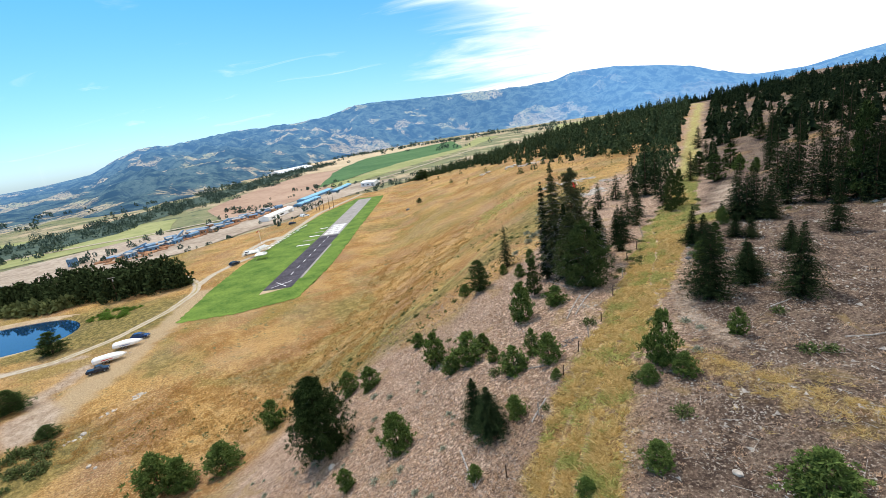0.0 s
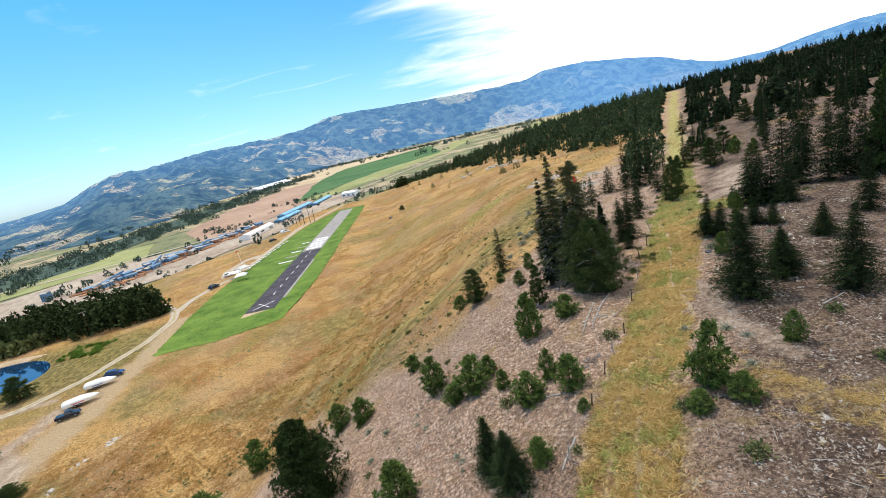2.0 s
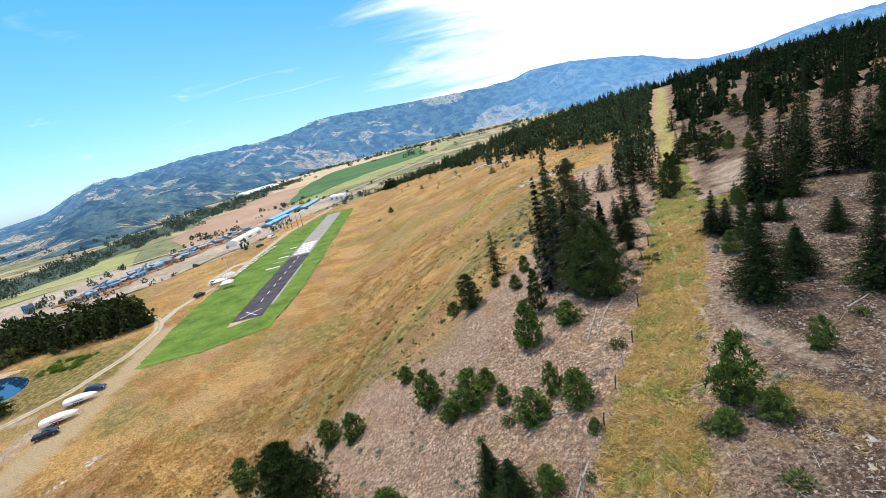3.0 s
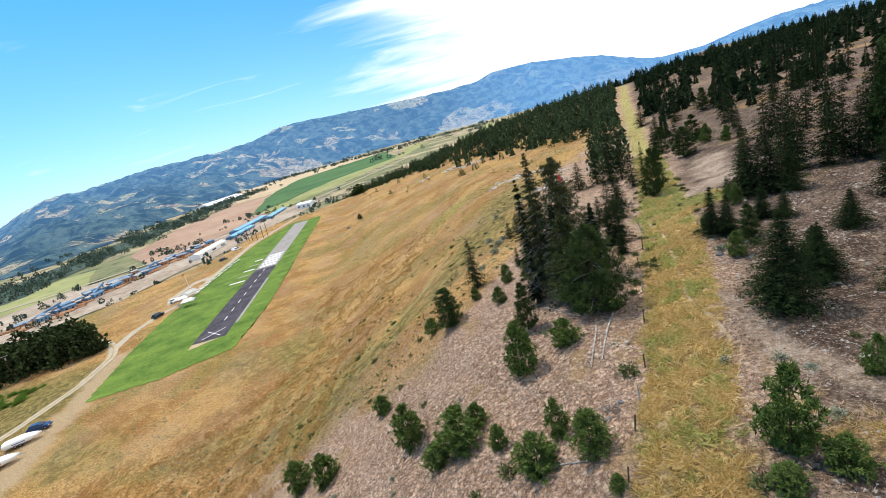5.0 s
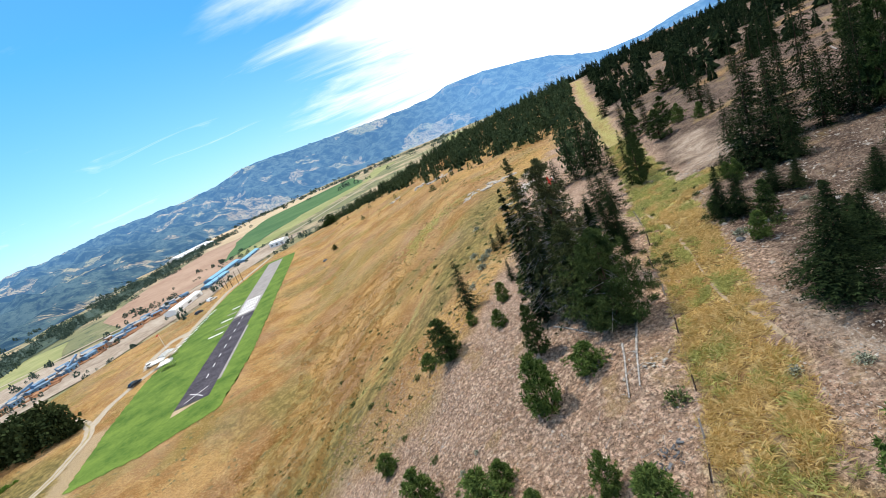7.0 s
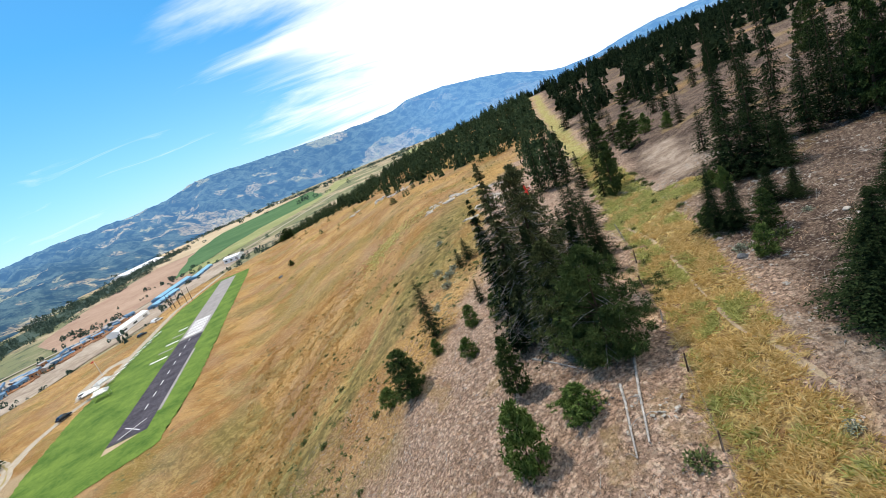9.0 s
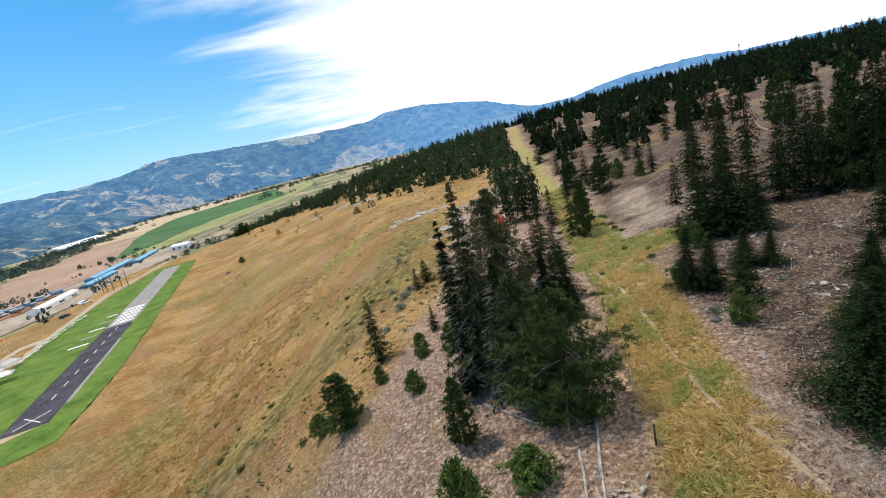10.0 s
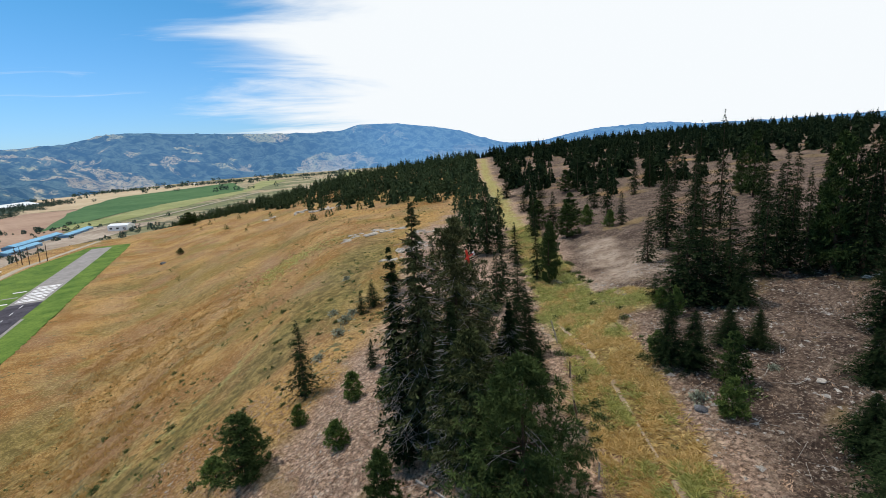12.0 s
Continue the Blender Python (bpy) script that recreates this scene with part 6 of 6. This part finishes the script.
def gravel_field():
    """Chips of stone and bark past counting on the bare ground."""
    rng = np.random.default_rng(81)
    r = 17 + 62 * rng.random(90000) ** 1.3
    a = np.radians(rng.uniform(-52, 66, len(r)))
    x, y = r * np.sin(a), r * np.cos(a)
    keep = (np.abs(x - swath_x(y)) > 2.4) & (land(x, y) > 27) & (waves(x, y, 5, 82) + 0.6 * waves(x, y, 1.8, 182) + rng.normal(0, 0.25, len(x)) > 0.5 - 0.35 * (x > swath_x(y)))
    x, y = x[keep], y[keep]
    n = len(x)
    s = rng.uniform(0.018, 0.04, n) * (0.55 + np.hypot(x, y) / 60) * (1 + 1.2 * (rng.random(n) < 0.06)) * np.where((x > swath_x(y)) & (rng.random(n) < 0.16), 2.4, 1.0)
    z = land(x, y) + rough_land(x, y)
    corner = np.array([[1, 0, 0], [-0.4, 0.9, 0], [-0.5, -0.8, 0], [0.05, 0.05, 0.75]])
    turn = rng.uniform(0, 6.28, n)
    c, si = np.cos(turn), np.sin(turn)
    long_way = rng.uniform(0.8, 2.4, n)
    v = np.stack([(corner[None, :, 0] * c[:, None] * long_way[:, None] - corner[None, :, 1] * si[:, None]) * s[:, None] + x[:, None],
                  (corner[None, :, 0] * si[:, None] * long_way[:, None] + corner[None, :, 1] * c[:, None]) * s[:, None] + y[:, None],
                  corner[None, :, 2] * s[:, None] + z[:, None]], -1).reshape(-1, 3)
    k = np.arange(n)[:, None] * 4
    f = np.concatenate([k + [0, 1, 3], k + [1, 2, 3], k + [2, 0, 3]], 1).reshape(-1, 3)
    tagged(new("stone_chips", mesh_of("stone_chips", v, f, STONE)), "pale stone and bark chips strewn over the duff", "stones", kind="stuff")


gravel_field()


def litter_sticks():
    """Thin grey fallen sticks past counting, flat on the duff."""
    rng = np.random.default_rng(91)
    r = 17 + 50 * rng.random(1500) ** 1.2
    a = np.radians(rng.uniform(-50, 64, len(r)))
    x, y = r * np.sin(a), r * np.cos(a)
    keep = (np.abs(x - swath_x(y)) > 2.8) & (land(x, y) > 28) & (waves(x, y, 9, 92) > -0.2)
    x, y = x[keep], y[keep]
    turn = rng.uniform(0, 6.28, len(x))
    ln = rng.uniform(0.3, 1.5, len(x))
    dx, dy = np.cos(turn), np.sin(turn)
    z0, z1 = land(x, y) + rough_land(x, y), land(x + dx * ln, y + dy * ln) + rough_land(x + dx * ln, y + dy * ln)
    w = rng.uniform(0.01, 0.022, len(x))
    rows = []
    for s, k in ((0, 1.0), (1, 0.4)):
        for ang in (0.5, 2.6, 4.7):
            rows.append(np.stack([x + dx * ln * s - dy * w * k * np.cos(ang), y + dy * ln * s + dx * w * k * np.cos(ang), z0 + (z1 - z0) * s + 0.03 + w * k * np.sin(ang)], -1))
    v = np.stack(rows, 1).reshape(-1, 3)
    k = np.arange(len(x))[:, None] * 6
    f = np.concatenate([k + [0, 1, 4], k + [0, 4, 3], k + [1, 2, 5], k + [1, 5, 4], k + [2, 0, 3], k + [2, 3, 5]], 1).reshape(-1, 3)
    tagged(new("fallen_sticks", mesh_of("fallen_sticks", v, f, DEADWOOD)), "thin grey fallen sticks strewn over the duff", "sticks", kind="stuff")


litter_sticks()


def outcrop():
    """Low ledges of bedrock, each broken into a few slabs."""
    ro = random.Random(85)
    for k, (x, y, s) in enumerate(((18.6, 118, 2.2), (20.5, 122, 1.6), (17.8, 148, 2.6), (14.5, 152, 2.0), (25.6, 138, 1.8), (7, 262, 3.5), (-2, 278, 3.5), (13, 258, 2.5), (-20, 300, 3.0), (12, 112, 1.3), (9, 150, 1.5), (-81.7, 76.8, 0.9), (-83.6, 71.0, 0.7), (-82.6, 62.6, 0.6))):
        ob = thing("rock_outcrop", pose(x, y, ground_z(x, y)), "grey bedrock ledge breaking through the golden slope", "rock", "rock outcrops")
        for _ in range(9):
            px, py, w = ro.gauss(0, 0.8 * s), ro.gauss(0, 0.9 * s), s * ro.uniform(0.2, 0.55)
            bm = bmesh.new()
            bmesh.ops.create_icosphere(bm, subdivisions=2, radius=w)
            off = Vector((ro.uniform(0, 50), k, 0))
            turn = ro.uniform(0, 3.1)
            for v in bm.verts:
                g = 1 + 0.45 * noise.noise(v.co / w * 1.3 + off) + 0.2 * noise.noise(v.co / w * 3.5 + off)
                a, b = v.co.x * 1.5 * g, v.co.y * 0.8 * g
                v.co = Vector((a * math.cos(turn) - b * math.sin(turn) + px, a * math.sin(turn) + b * math.cos(turn) + py,
                               max(-0.6, min(0.34, round(v.co.z / w * g * 3) / 3 * 0.34)) * w + ground_z(x + px, y + py) - ground_z(x, y)))
            part("slab", bm, ROCK, ob)


outcrop()


def bush(name, x, y, h, r, seed, material, label, category, group):
    ob = thing(name, pose(x, y, ground_z(x, y) - 0.03), label, category, group)
    rng = np.random.default_rng(seed)
    n = 260
    d = rng.normal(size=(n, 3))
    d /= np.linalg.norm(d, axis=1, keepdims=True)
    d[:, 2] = np.abs(d[:, 2])
    at = d * (r, r, h * 0.8) * rng.uniform(0.35, 0.95, (n, 1)) * (1 + 0.25 * np.sin(5 * np.arctan2(d[:, 1], d[:, 0]) + seed))[:, None]
    v, f = sprays(at, d + rng.normal(0, 0.5, (n, 3)), 0.28 * r, 0.09 * r, rng, 0.05)
    hang("leaves", mesh_of("leaves", v, f, material), ob)
    bm = bmesh.new()
    rs = random.Random(seed)
    for _ in range(5):
        a = rs.uniform(0, 6.28)
        tube(bm, [(0, 0, -0.05), (0.3 * r * math.cos(a), 0.3 * r * math.sin(a), 0.4 * h), (0.6 * r * math.cos(a), 0.6 * r * math.sin(a), 0.7 * h)], [0.03, 0.02, 0.008], 5)
    part("stems", bm, BARK, ob)
    return ob


FIRST_BUSH = {}
rb = random.Random(9)


def bush_copy(kind, x, y, size):
    if kind not in FIRST_BUSH:
        spec = {"sage": ("sagebrush", LEAVES_SAGE, "grey-green sagebrush on dry ground", "sagebrush", "sagebrush clumps"),
                "weed": ("weed_clump", LEAVES_WEED, "bright green weeds beside the pond", "weeds", "weeds by the pond"),
                "shrub": ("shrub", LEAVES_SHRUB, "low olive-green shrub among dry grass", "shrub", "low shrubs")}[kind]
        FIRST_BUSH[kind] = bush(spec[0], x, y, 0.8, 0.8, len(kind), spec[1], spec[2], spec[3], spec[4])
        return
    copy_thing(FIRST_BUSH[kind], pose(x, y, ground_z(x, y) - 0.03, 0, 0, rb.uniform(0, 360)) @ Matrix.Scale(size / 0.8, 4))


for x, y, s in ((4.1, 107.3, 1.3), (1, 81.7, 0.9), (2, 85.8, 1.0), (0.9, 91, 0.8), (-1.5, 77.5, 0.7), (3, 88, 0.8), (9.3, 36.3, 0.35), (10.6, 30.5, 0.4), (12, 33.8, 0.35), (11.4, 35.1, 0.4), (-5.5, 30.5, 0.35),
                (-7.5, 33.5, 0.35), (-11, 29.5, 0.4), (-13.5, 30, 0.45), (-16, 44, 0.5), (-19, 47, 0.5), (21.9, 49.6, 0.35), (16.7, 49.3, 0.55), (-9, 26, 0.35), (-14.6, 35.5, 0.4), (-17, 41, 0.45), (23.2, 75, 0.6)):
    bush_copy("sage", x, y, s)
for k in range(46):
    bush_copy("sage", rb.uniform(-34, -6), rb.uniform(24, 46), rb.uniform(0.2, 0.42))
for k in range(40):
    a = rb.uniform(0, 6.28)
    bush_copy("shrub", -88 + 8 * math.cos(a) * rb.random() ** 0.5, 55 + 7 * math.sin(a) * rb.random() ** 0.5, rb.uniform(0.8, 1.6))
for k in range(36):
    bush_copy("weed", -141 + rb.uniform(-8, 8), 133 + rb.uniform(-5, 5), rb.uniform(0.8, 1.4))
for k in range(70):
    if k < 34:
        x, y = rb.uniform(-34, 6), rb.uniform(62, 112)
        if y < 64 + 1.6 * max(0, x + 8):
            continue
    else:
        x, y = rb.uniform(-30, 34), rb.uniform(22, 60)
        if abs(x - float(swath_x(np.array([y]))[0])) < 2.6:
            continue
    bush_copy("shrub", x, y, rb.uniform(0.25, 0.65))

# weeds and low growth in the strip and along its ragged edges
for k in range(95):
    y = rb.uniform(46, 82)
    side = rb.choice((-1, 1))
    x = float(swath_x(np.array([y]))[0]) + side * (rb.uniform(1.7, 3.4) if k < 60 else rb.uniform(0.5, 1.8))
    bush_copy("shrub", x, y, rb.uniform(0.2, 0.42) if k < 60 else rb.uniform(0.12, 0.25))


# ---------------------------------------------------------------- the model aeroplane caught in the tree
def model_plane():
    ob = thing("model_aeroplane", pose(6.05, 52.5, 51.75, 75, 22, 196) @ Matrix.Scale(0.43, 4), "red model aeroplane with white tail stuck in a treetop", "model plane")
    bm = tube(bmesh.new(), [(-0.75, 0, 0), (-0.3, 0, 0.02), (0.25, 0, 0.03), (0.55, 0, 0.01), (0.65, 0, 0)], [0.03, 0.07, 0.1, 0.09, 0.04], 10)
    part("fuselage", bm, RED, ob)
    bm = bmesh.new()
    box(bm, (0.15, 0, 0.1), (0.32, 1.9, 0.035), None, 0.012)
    part("wing", bm, RED, ob)
    bm = bmesh.new()
    box(bm, (-0.7, 0, 0.02), (0.18, 0.6, 0.02), None, 0.006)
    part("tailplane", bm, WHITE, ob, "white tailplane")
    bm = bmesh.new()
    box(bm, (-0.7, 0, 0.15), (0.2, 0.02, 0.26), None, 0.006)
    part("fin", bm, WHITE, ob, "white fin")


model_plane()

# lone dark trees out on the field
for x, y, h, w in ((-58, 272.7, 3.2, 3.4), (-84.5, 425, 9, 14), (-92, 436, 5, 8), (-132.9, 103.9, 6.5, 7.5), (-110.8, 74.1, 5, 7), (-90, 64, 2.5, 4)):
    plant("pine", x, y, h, w)
